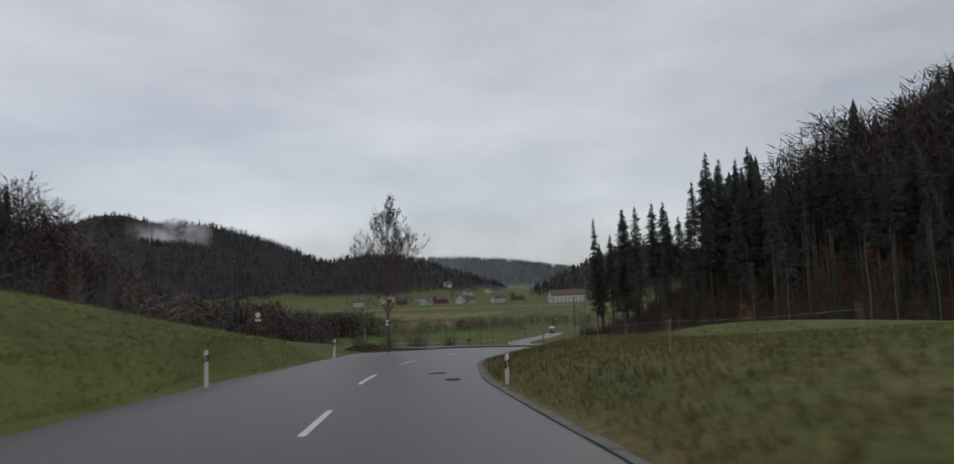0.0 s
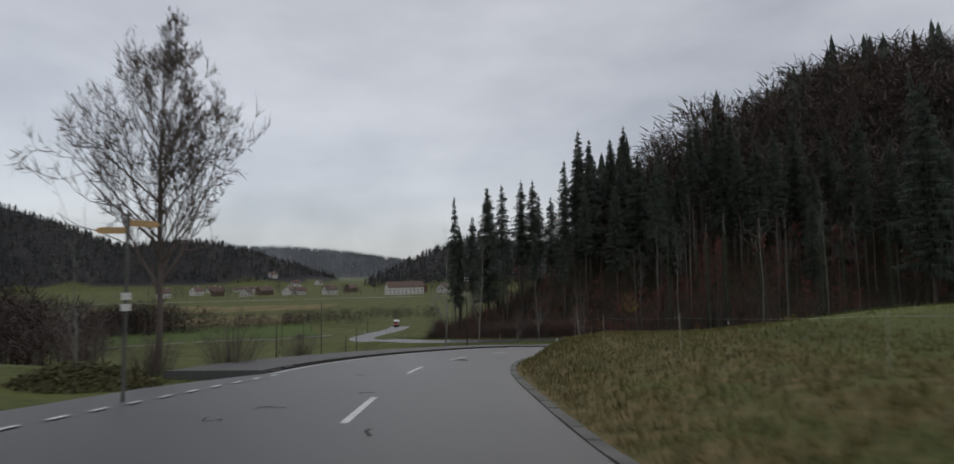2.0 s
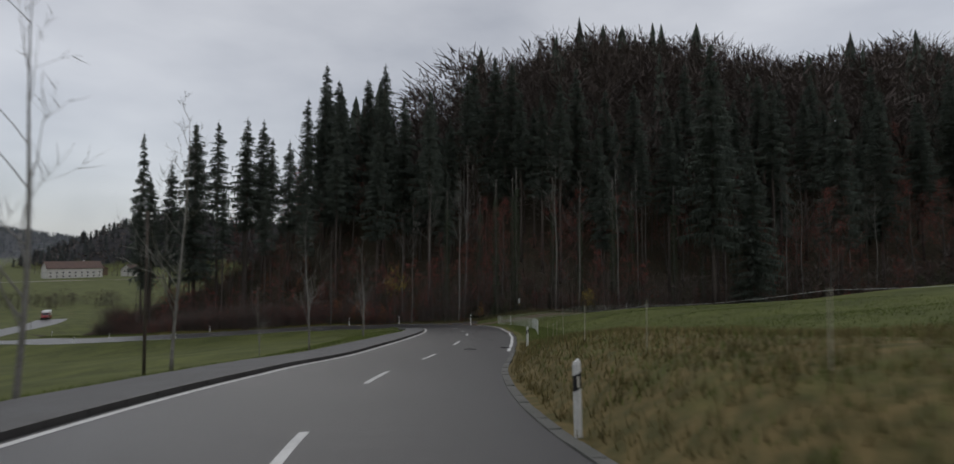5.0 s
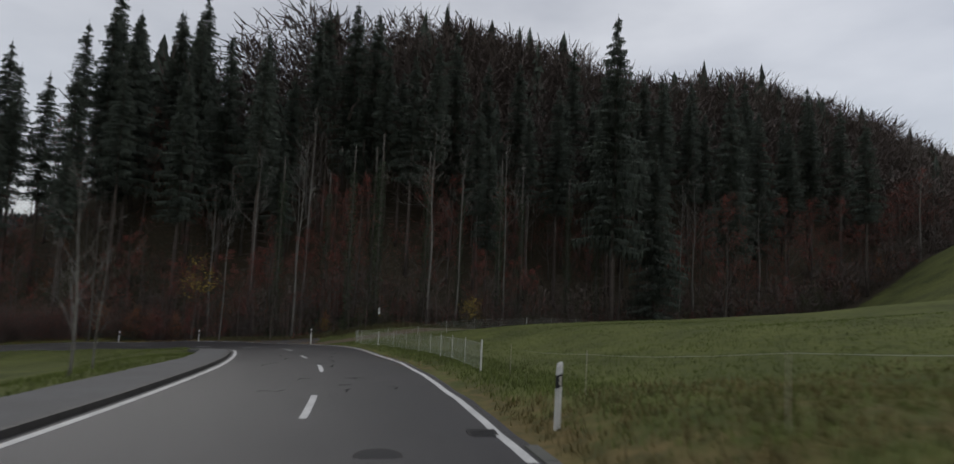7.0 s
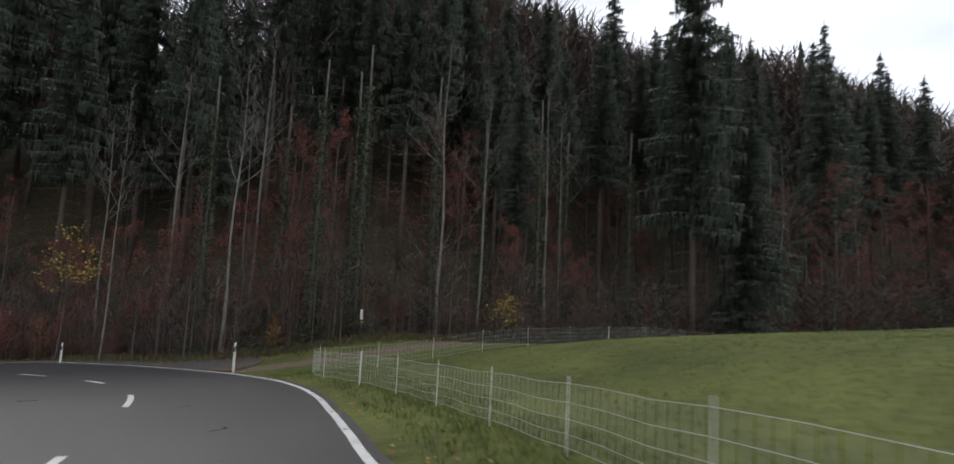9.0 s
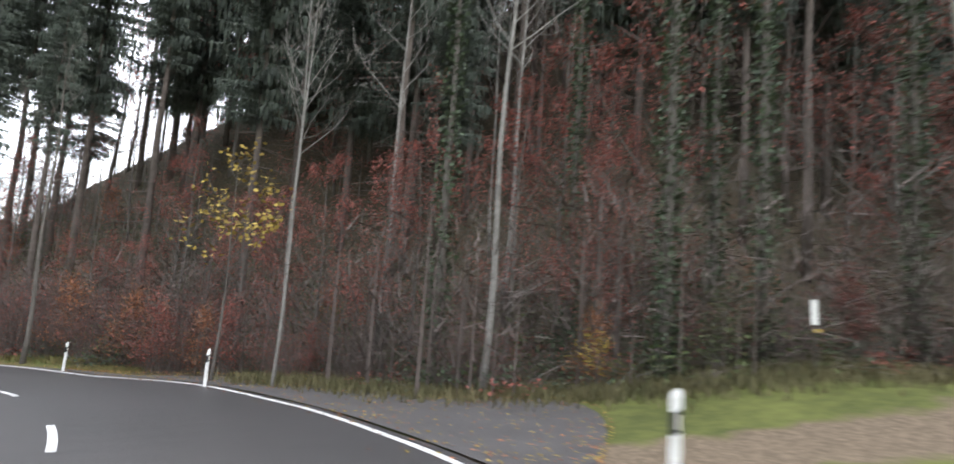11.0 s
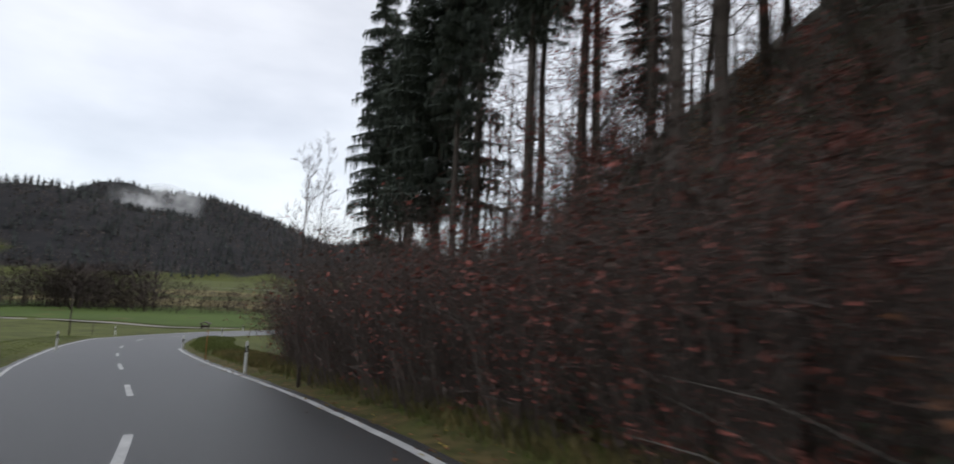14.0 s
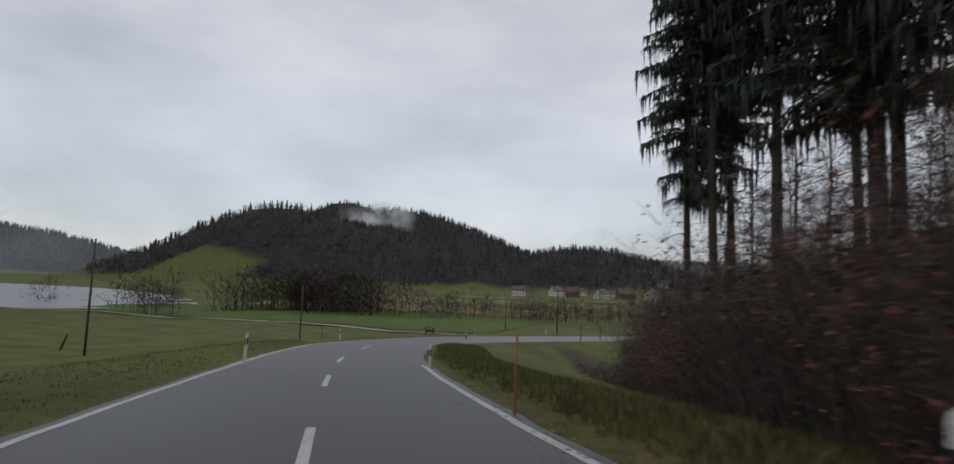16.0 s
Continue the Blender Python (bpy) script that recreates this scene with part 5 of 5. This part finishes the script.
def house(x, y, turn, wide, deep, eaves, ridge, wall, label, rows=2, cols=4):
    """A gabled house: walls, roof with eaves, chimney and windows."""
    ob, body, roof, stack = thing("house"), Shape(), Shape(), Shape()
    body.box(-wide / 2, -deep / 2, -1.5, wide / 2, deep / 2, eaves)
    body.prism([(-deep / 2, eaves), (deep / 2, eaves), (0, ridge - 0.15)], -wide / 2, wide / 2)
    k = len(body.v)
    body.v[k - 6 :] = [(yy, xx, z) for xx, yy, z in body.v[k - 6 :]]
    over = 0.7
    drop = over * (ridge - eaves) / (deep / 2)
    for sgn in (1, -1):
        a = [(-wide / 2 - over, sgn * (deep / 2 + over), eaves - drop), (wide / 2 + over, sgn * (deep / 2 + over), eaves - drop), (wide / 2 + over, 0, ridge), (-wide / 2 - over, 0, ridge)]
        b = [(px, py, pz + 0.28) for px, py, pz in a]
        k = len(roof.v)
        roof.v += a + b
        roof.f += [tuple(k + i for i in q) for q in ((0, 1, 2, 3), (7, 6, 5, 4), (0, 4, 5, 1), (1, 5, 6, 2), (2, 6, 7, 3), (3, 7, 4, 0))]
        roof.m += [0] * 6
    stack.box(wide * 0.2, 0.6, ridge - 1.4, wide * 0.2 + 0.7, 1.3, ridge + 0.9)
    part("wall", body, wall, ob)
    part("roof", roof, M["roof"], ob, "brown tiled gable roof")
    part("chimney", stack, M["wall_white"], ob)
    for sgn in (1, -1):
        for r in range(rows):
            for c in range(cols):
                pane = Shape()
                px, pz = (c + 0.5) / cols * wide - wide / 2, 1.0 + r * 2.7
                pane.box(px - 0.55, sgn * deep / 2 - 0.05, pz, px + 0.55, sgn * deep / 2 + 0.05, pz + 1.3)
                part("window", pane, M["pane"], ob)
    for sgn in (1, -1):
        for c in (-1, 1):
            pane = Shape()
            pane.box(sgn * wide / 2 - 0.05, c * deep * 0.22 - 0.5, 1.0 + 2.7 * (rows - 1), sgn * wide / 2 + 0.05, c * deep * 0.22 + 0.5, 2.3 + 2.7 * (rows - 1))
            part("window", pane, M["pane"], ob)
    ob.matrix_world = pose(x, y, land_at(x, y), 0, 0, turn)
    return tagged(ob, label, "house", "houses in the valley")


VILLAGE = [(61, 640, 20, 13, 10, 5.5, 9.5, 0), (131, 600, 6, 38, 13, 8, 13, 0), (176, 610, 40, 12, 10, 6, 10, 0), (20, 650, 70, 12, 9, 5, 9, 0), (32, 655, 15, 10, 8, 4, 7.5, 0), (-3, 665, 30, 14, 10, 5, 9, 1),
           (-20, 640, 60, 10, 9, 4.5, 8, 0), (-48, 660, 10, 12, 9, 5, 9, 1), (90, 690, 35, 12, 10, 5, 9, 1), (160, 640, 80, 16, 11, 6, 10, 1), (-70, 690, 50, 11, 9, 5, 9, 0), (45, 1010, 20, 14, 10, 6, 10, 0), (85, 1050, 60, 14, 10, 6, 10, 0),
           (10, 1080, 30, 13, 10, 6, 10, 0), (-95, 650, 10, 12, 9, 5, 8.5, 0)]
for x, y, turn, wide, deep, eaves, ridge, brown in VILLAGE:
    house(x, y, turn, wide, deep, eaves, ridge, M["wall_wood"] if brown else M["wall_white"], "brown timber farmhouse with tiled gable roof" if brown else "white rendered house with brown gable roof", 2 if eaves > 4.6 else 1, 4 if wide < 20 else 9)
house(-80, 152, 35, 12, 9, 5.2, 8, M["wall_white"], "white rendered house behind bare trees", 2, 5)
house(-60, 760, 20, 12, 9, 4, 7, M["wall_white"], "small white farm building on the hill meadow", 1, 4)
house(-25, 770, 5, 26, 9, 3.5, 6, M["wall_white"], "long low white barn on the hill meadow", 1, 7)


def village_tree(x, y, h):
    ob, trunk, crown = thing("bare_tree"), Shape(), Shape()
    trunk.tube([(0, 0, -0.5), (0, 0, h * 0.5), (0.2, 0, h * 0.9)], [h * 0.025, h * 0.016, 0.03], 5)
    far_bare(crown, 0, 0, 0, h, 130, 0, 0.33)
    part("trunk", trunk, M["bark"], ob)
    part("crown", crown, M["scrub"], ob)
    ob.matrix_world = pose(x, y, land_at(x, y))
    return tagged(ob, "bare brown tree between the village houses", "tree", "village trees")


base_tree = village_tree(75, 632, 12)
for k in range(44):
    x, y = rng.uniform(-130, 210), rng.uniform(585, 720)
    s = rng.uniform(0.6, 1.3)
    copy_thing(base_tree, pose(x, y, land_at(x, y), 0, 0, rng.uniform(0, 360)) @ Matrix.Diagonal((s, s, s * rng.uniform(0.8, 1.1), 1)))


def sheet(name, corners, mat, lift, label, category, level=None, cells=14):
    """A patch of ground that follows the land between four corners."""
    sh = Shape()
    a, b, c, d = (Vector(p) for p in corners)
    for i in range(cells + 1):
        for j in range(cells + 1):
            u, v = i / cells, j / cells
            p = (a * (1 - u) + b * u) * (1 - v) + (d * (1 - u) + c * u) * v
            sh.v.append((p.x, p.y, level if level is not None else land_at(p.x, p.y) + lift))
    for i in range(cells):
        for j in range(cells):
            k = i * (cells + 1) + j
            sh.f.append((k, k + cells + 1, k + cells + 2, k + 1))
    sh.m = [0] * len(sh.f)
    return tagged(new(name, sh.mesh(name, mat, smooth=True)), label, category, kind="structure")


sheet("stubble_field", [(-110, 320), (10, 318), (24, 372), (-110, 378)], M["stubble"], 0.12, "pale brown stubble field", "field")
sheet("crop_field", [(-120, 248), (16, 246), (14, 300), (-118, 305)], M["young_crop"], 0.1, "fresh green field", "field")
sheet("upper_field", [(-140, 420), (30, 410), (50, 470), (-140, 500)], M["stubble"], 0.12, "pale brown harvested field", "field")
sheet("gravel_track", [(-130, 243), (20, 240), (20, 242.5), (-130, 245.5)], M["gravel"], 0.15, "pale gravel farm track across the meadow", "track")
sheet("far_road", [(-150, 556), (260, 540), (260, 546), (-150, 562)], M["gravel"], 0.2, "pale road in front of the village", "road")
lake = Shape()
lake.face([(-285 + 260 * math.cos(c) * math.cos(-0.49) - 105 * math.sin(c) * math.sin(-0.49), 300 + 260 * math.cos(c) * math.sin(-0.49) + 105 * math.sin(c) * math.cos(-0.49), -25.25) for c in np.linspace(0, 2 * math.pi, 60, endpoint=False)])
tagged(new("water", lake.mesh("water", M["water"])), "pale calm lake reflecting the grey sky", "lake", kind="structure")


def feeder(x, y, turn):
    ob, roof, tray = thing("hay_rack"), Shape(), Shape()
    roof.prism([(-1.0, 1.1), (0, 1.5), (1.0, 1.1), (0.95, 1.02), (0, 1.4), (-0.95, 1.02)], -1.2, 1.2)
    tray.box(-0.6, -1.0, 0.5, 0.6, 1.0, 0.8)
    part("roof", roof, M["wood"], ob)
    part("tray", tray, M["wood"], ob)
    for px in (-0.6, 0.6):
        for py in (-1.0, 1.0):
            leg = Shape()
            leg.box(px - 0.05, py - 0.05, -0.2, px + 0.05, py + 0.05, 1.2)
            part("leg", leg, M["wood"], ob)
    ob.matrix_world = pose(x, y, land_at(x, y), 0, 0, turn)
    return tagged(ob, "small dark wooden hay rack with a roof", "hay rack")


feeder(8.2, 238, 20)


def van(s, d):
    """A delivery van: red cab and sills, a tall white box, wheels, glass and lamps."""
    ob, cab, box, glass, bumper = thing("delivery_van"), Shape(), Shape(), Shape(), Shape()
    cab.prism([(1.15, 0.35), (2.75, 0.35), (2.85, 0.75), (2.7, 1.05), (2.0, 1.25), (1.45, 1.95), (1.15, 2.0)], -0.95, 0.95)
    cab.box(-2.7, -0.97, 0.35, 1.2, 0.97, 1.05)
    box.prism([(-2.72, 1.05), (1.2, 1.05), (1.3, 2.0), (1.1, 2.35), (-2.6, 2.45), (-2.72, 2.3)], -0.98, 0.98)
    glass.prism([(2.02, 1.27), (2.06, 1.3), (1.53, 1.93), (1.49, 1.9)], -0.85, 0.85)
    bumper.box(2.7, -0.93, 0.32, 2.92, 0.93, 0.6)
    part("cab", cab, M["van_red"], ob, "red cab and sills")
    part("box_body", box, M["van_white"], ob, "tall white box body")
    part("windscreen", glass, M["pane"], ob)
    part("bumper", bumper, M["black"], ob)
    for sgn in (1, -1):
        lamp, side_glass, mark = Shape(), Shape(), Shape()
        lamp.box(2.72, sgn * 0.7 - 0.16, 0.75, 2.86, sgn * 0.7 + 0.16, 0.95)
        side_glass.box(1.3, sgn * 0.96 - 0.012, 1.25, 1.85, sgn * 0.96 + 0.012, 1.6)
        mark.box(-1.6, sgn * 0.985 - 0.006, 1.5, 0.2, sgn * 0.985 + 0.006, 1.72)
        part("headlight", lamp, M["lamp_glass"], ob)
        part("side_window", side_glass, M["pane"], ob)
        part("lettering_bar", mark, M["van_red"], ob, "dark red bar of lettering")
        for px in (1.85, -1.75):
            wheel, rim = Shape(), Shape()
            wheel.tube([(px, sgn * 0.72, 0.34), (px, sgn * 0.97, 0.34)], [0.34, 0.34], 16)
            rim.tube([(px, sgn * 0.96, 0.34), (px, sgn * 0.985, 0.34)], [0.2, 0.18], 12)
            w = part("wheel", wheel, M["tyre"], ob)
            part("rim", rim, M["iron"], w)
    x, y, z = on_road(s, d)
    ob.matrix_world = pose(x, y, z + 0.01, 0, 0, heading(s) - 90)
    return tagged(ob, "red and white delivery van on the road", "van")


van(302, 1.8)


# ---- grasses and undergrowth ----
def blades(name, mat, count, place, tall, label, category):
    sh = Shape()
    pts = [place() for k in range(count)]
    zs = land(np.array([p[0] for p in pts]), np.array([p[1] for p in pts]))
    for (x, y), z in zip(pts, zs):
        for k in range(4):
            c, h = rng.uniform(0, 6.283), tall * rng.uniform(0.5, 1.4)
            bx, by = x + rng.gauss(0, 0.09), y + rng.gauss(0, 0.09)
            tx, ty = bx + math.cos(c) * h * rng.uniform(0.2, 0.8), by + math.sin(c) * h * rng.uniform(0.2, 0.8)
            w = 0.006 + 0.05 * h
            sh.face([(bx - w * math.sin(c), by + w * math.cos(c), z - 0.03), (bx + w * math.sin(c), by - w * math.cos(c), z - 0.03), (tx, ty, z + h)])
    return tagged(new(name, sh.mesh(name, mat)), label, category, kind="stuff")


def strip(s0, s1, d0, d1, power=1.0):
    def place():
        s, u = rng.uniform(s0, s1), rng.random() ** power
        d = d0 + (d1 - d0) * u
        d = d + float(left_edge(s)) - HALF if d > 0 else d - float(right_edge(s)) + HALF - 0.15
        return on_road(s, d)[:2]
    return place


edge_line = [p for p in spline(WOOD, 0.5) if p[1] < 122 and p[0] < 110]
blades("dry_grass", M["dry_grass"], 15000, strip(0.8, 94, -HALF - 0.3, -HALF - 11, 1.5), 0.15, "dry yellow-brown grass on the bank", "grass")
blades("bank_grass", M["grass"], 14000, strip(0.8, 103.2, -HALF - 0.8, -HALF - 18, 1.2), 0.1, "short green grass on the bank", "grass")
blades("verge_grass", M["grass"], 9000, strip(-0.1, 30, HALF + 0.5, HALF + 13, 1.4), 0.11, "short green grass on the verge", "grass")
blades("rough_verge", M["dry_grass"], 5000, strip(157.2, 196, -HALF - 0.8, -HALF - 3.0), 0.2, "rough dry grass along the wood's edge", "grass")
blades("forest_grass", M["dull_grass"], 7500, lambda: (lambda p: (p[0] + rng.gauss(-0.4, 0.9), p[1] + rng.gauss(-0.3, 0.9)))(edge_line[rng.randrange(len(edge_line))]), 0.34, "tall dry grass along the foot of the wood", "grass")
blades("green_verge", M["grass"], 9000, lambda: strip(*rng.choice(((94, 131), (158, 198), (198, 223))), -HALF - 0.5, -HALF - 3.5)(), 0.13, "rough green grass along the road", "grass")
blades("left_verge", M["grass"], 9000, strip(125.2, 223, HALF + 0.4, HALF + 8, 1.3), 0.07, "short green grass beside the road", "grass")
blades("meadow_grass", M["grass"], 15000, strip(84.4, 133, -HALF - 1.5, -HALF - 26, 1.4), 0.085, "short green pasture grass", "grass")
blades("footway_grass", M["grass"], 6000, strip(45, 130, HALF + 1.8, HALF + 8, 1.3), 0.16, "rough grass behind the footway", "grass")

under = Shape()
spots = np.array([[rng.uniform(40, 125), rng.uniform(60, 200)] for k in range(110000)])
deep = wood_depth(spots[:, 0], spots[:, 1])
us, ud, _ = from_road(spots[:, 0], spots[:, 1])
ok = (deep > -1.2) & ((deep < 13) | ((deep < 26) & (np.arange(len(deep)) % 4 == 0))) & (np.abs(ud) > HALF + 1.6) & ~((us > 122) & (us < 158) & (ud > -9.5))
zs = land(spots[ok, 0], spots[ok, 1])
for (x, y), e, z in zip(spots[ok], deep[ok], zs):
    patch = math.sin(x * 0.7 + 1.1 * math.cos(y * 0.45)) + math.cos(y * 0.8 + x * 0.3)
    tall = max(0.5, 1.7 + 1.0 * patch) * min(1.3, 0.45 + 0.14 * max(e, 0))
    kind = 0 if patch > 0.6 else 2 if patch > -0.2 else 1 if patch > -0.9 else 3
    for k in range(5):
        leaf(under, (x + rng.gauss(0, 0.3), y + rng.gauss(0, 0.3), z + tall * rng.random()), rng.uniform(0.09, 0.185), kind)
tagged(new("undergrowth", under.mesh("undergrowth", M["bramble"], M["red_leaf"], M["ivy"], M["dull_leaf"])), "undergrowth of brambles, seedlings and fallen russet leaves", "undergrowth", kind="stuff")

brush = Shape()
for (x, y), e, z in list(zip(spots[ok], deep[ok], zs))[::3]:
    p = Vector((x, y, z + rng.uniform(0, 0.6)))
    way = Vector((rng.gauss(0, 0.7), rng.gauss(0, 0.7), rng.uniform(0.1, 1.0))).normalized()
    long = rng.uniform(0.5, 2.2)
    bend = p + way * long * 0.6
    tip = bend + (way + Vector((rng.gauss(0, 0.4), rng.gauss(0, 0.4), rng.uniform(-0.6, 0.1)))).normalized() * long * 0.5
    w = way.cross(Vector((rng.gauss(0, 1), rng.gauss(0, 1), 0.3))).normalized() * rng.uniform(0.005, 0.014)
    brush.face([p - w, p + w, bend + w * 0.7, bend - w * 0.7])
    brush.face([bend - w * 0.7, bend + w * 0.7, tip])
for (x, y), e, z in list(zip(spots[ok], deep[ok], zs))[::70]:
    if e > 2.5:
        far_bare(brush, x, y, z - 0.3, rng.uniform(4, 9), 80, 0, 0.3, 0.3)
tagged(new("brushwood", brush.mesh("brushwood", M["bark"])), "tangle of thin bare stems under the trees", "undergrowth", kind="stuff")

# the lane into the wood, with fallen leaves on it
def apron(name, s0, s1, reach, sign, mat, label, cells=9):
    """Paving that runs from the road's edge out over the land, as far as reach(s) tells."""
    sh, ss = Shape(), np.arange(s0, s1 + 0.01, 0.75)
    for s in ss:
        start = float(left_edge(s) if sign > 0 else right_edge(s)) + 0.25
        for j in range(cells + 1):
            d = start + reach(s) * j / cells
            x, y, z = on_road(s, sign * d)
            sh.v.append((x, y, z - 0.004 + (land_at(x, y) + 0.035 - z) * float(ease(0.1, 1.6, d - start))))
    for i in range(len(ss) - 1):
        for j in range(cells):
            k = i * (cells + 1) + j
            q = (k, k + 1, k + cells + 2, k + cells + 1)
            sh.f.append(q if sign > 0 else q[::-1])
    sh.m = [0] * len(sh.f)
    return tagged(new(name, sh.mesh(name, mat, smooth=True)), label, "road", kind="structure")


def lane_reach(s):
    return 0.05 + 6.3 * float(ease(133.5, 141, s) * (1 - ease(144, 161, s)))


apron("forest_lane", 133.5, 161.0, lane_reach, -1, M["lane_asphalt"], "dark asphalt mouth of a lane into the wood")
fallen = Shape()
for k in range(2600):
    if k < 1500:
        s = rng.uniform(134, 159)
        d = float(right_edge(s)) + 0.4 + lane_reach(s) * (1 - rng.random() ** 2)
        x, y, z = on_road(s, -d)
        z = max(z, land_at(x, y) + 0.08) + 0.012
    else:
        s = rng.uniform(103, 196)
        x, y, z = on_road(s, -float(right_edge(s)) + rng.gauss(-0.3, 0.5))
        z = max(z, land_at(x, y)) + 0.012
    c, r = rng.uniform(0, 6.283), rng.uniform(0.03, 0.07)
    fallen.face([(x + r * math.cos(c), y + r * math.sin(c), z), (x - r * 0.6 * math.sin(c), y + r * 0.6 * math.cos(c), z + 0.015), (x - r * math.cos(c), y - r * math.sin(c), z), (x + r * 0.6 * math.sin(c), y - r * 0.6 * math.cos(c), z + 0.01)], k % 2)
tagged(new("fallen_leaves", fallen.mesh("fallen_leaves", M["orange_leaf"], M["yellow_leaf"])), "scattered orange and yellow fallen leaves", "leaves", kind="stuff")


# ---- mist on the hill, and painted haze sheets before the far hills ----
def mist(name, centre, wide, tall, turn, thick, seed, label):
    """A soft sheet that lets most light through and fades out at the edges: drifting mist, and for the far sheets also
    aerial haze as a blue tint.
    """
    mat = bpy.data.materials.new("mist")
    mat.use_nodes = True
    n, l = mat.node_tree.nodes, mat.node_tree.links
    shader = n["Principled BSDF"]
    # the far sheets are tinted blue: aerial haze put into their colour
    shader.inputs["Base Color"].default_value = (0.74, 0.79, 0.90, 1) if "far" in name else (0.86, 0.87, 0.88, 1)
    shader.inputs["Roughness"].default_value = 1.0
    uv, tex, fade, mul = n.new("ShaderNodeTexCoord"), n.new("ShaderNodeTexNoise"), n.new("ShaderNodeAttribute"), n.new("ShaderNodeMath")
    fade.attribute_name = "thickness"
    tex.noise_dimensions = "3D"
    tex.inputs["Scale"].default_value, tex.inputs["Detail"].default_value = 4.0 / wide, 5
    tone = n.new("ShaderNodeMapRange")
    tone.inputs["From Min"].default_value, tone.inputs["From Max"].default_value = 0.3, 0.7
    l.new(uv.outputs["Object"], tex.inputs["Vector"])
    l.new(tex.outputs["Fac"], tone.inputs["Value"])
    mul.operation = "MULTIPLY"
    l.new(tone.outputs["Result"], mul.inputs[0])
    l.new(fade.outputs["Fac"], mul.inputs[1])
    l.new(mul.outputs[0], shader.inputs["Alpha"])
    sh, cols, rows = Shape(), 24, 10
    for i in range(cols + 1):
        for j in range(rows + 1):
            u, v = i / cols * 2 - 1, j / rows * 2 - 1
            sh.v.append((u * wide / 2, 0.04 * wide * math.sin(u * 3 + seed), v * tall / 2 + 0.12 * tall * math.sin(u * 4 + seed)))
    for i in range(cols):
        for j in range(rows):
            k = i * (rows + 1) + j
            sh.f.append((k, k + rows + 1, k + rows + 2, k + 1))
    sh.m = [0] * len(sh.f)
    me = sh.mesh(name, mat, smooth=True)
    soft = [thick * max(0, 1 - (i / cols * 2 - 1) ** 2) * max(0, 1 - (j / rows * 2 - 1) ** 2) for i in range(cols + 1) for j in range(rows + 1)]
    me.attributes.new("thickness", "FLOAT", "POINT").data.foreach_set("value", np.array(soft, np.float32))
    ob = tagged(new(name, me), label, "mist", kind="structure")
    ob.matrix_world = pose(*centre, 0, 0, turn)
    ob.visible_shadow = False
    return ob


mist("hill_mist", (-500, 1085, 112), 150, 50, 30, 1.3, 1.0, "pale wisp of mist rising from the wooded hill")
# two added sheets stand in for the air's haze over distant slopes
mist("far_haze", (150, 1650, 40), 2200, 330, 0, 0.55, 2.0, "bluish translucent sheet of mist and painted haze before the far hills")
mist("far_haze", (-1150, 900, 60), 900, 260, 60, 0.35, 3.5, "bluish translucent sheet of mist and painted haze before the far hills")
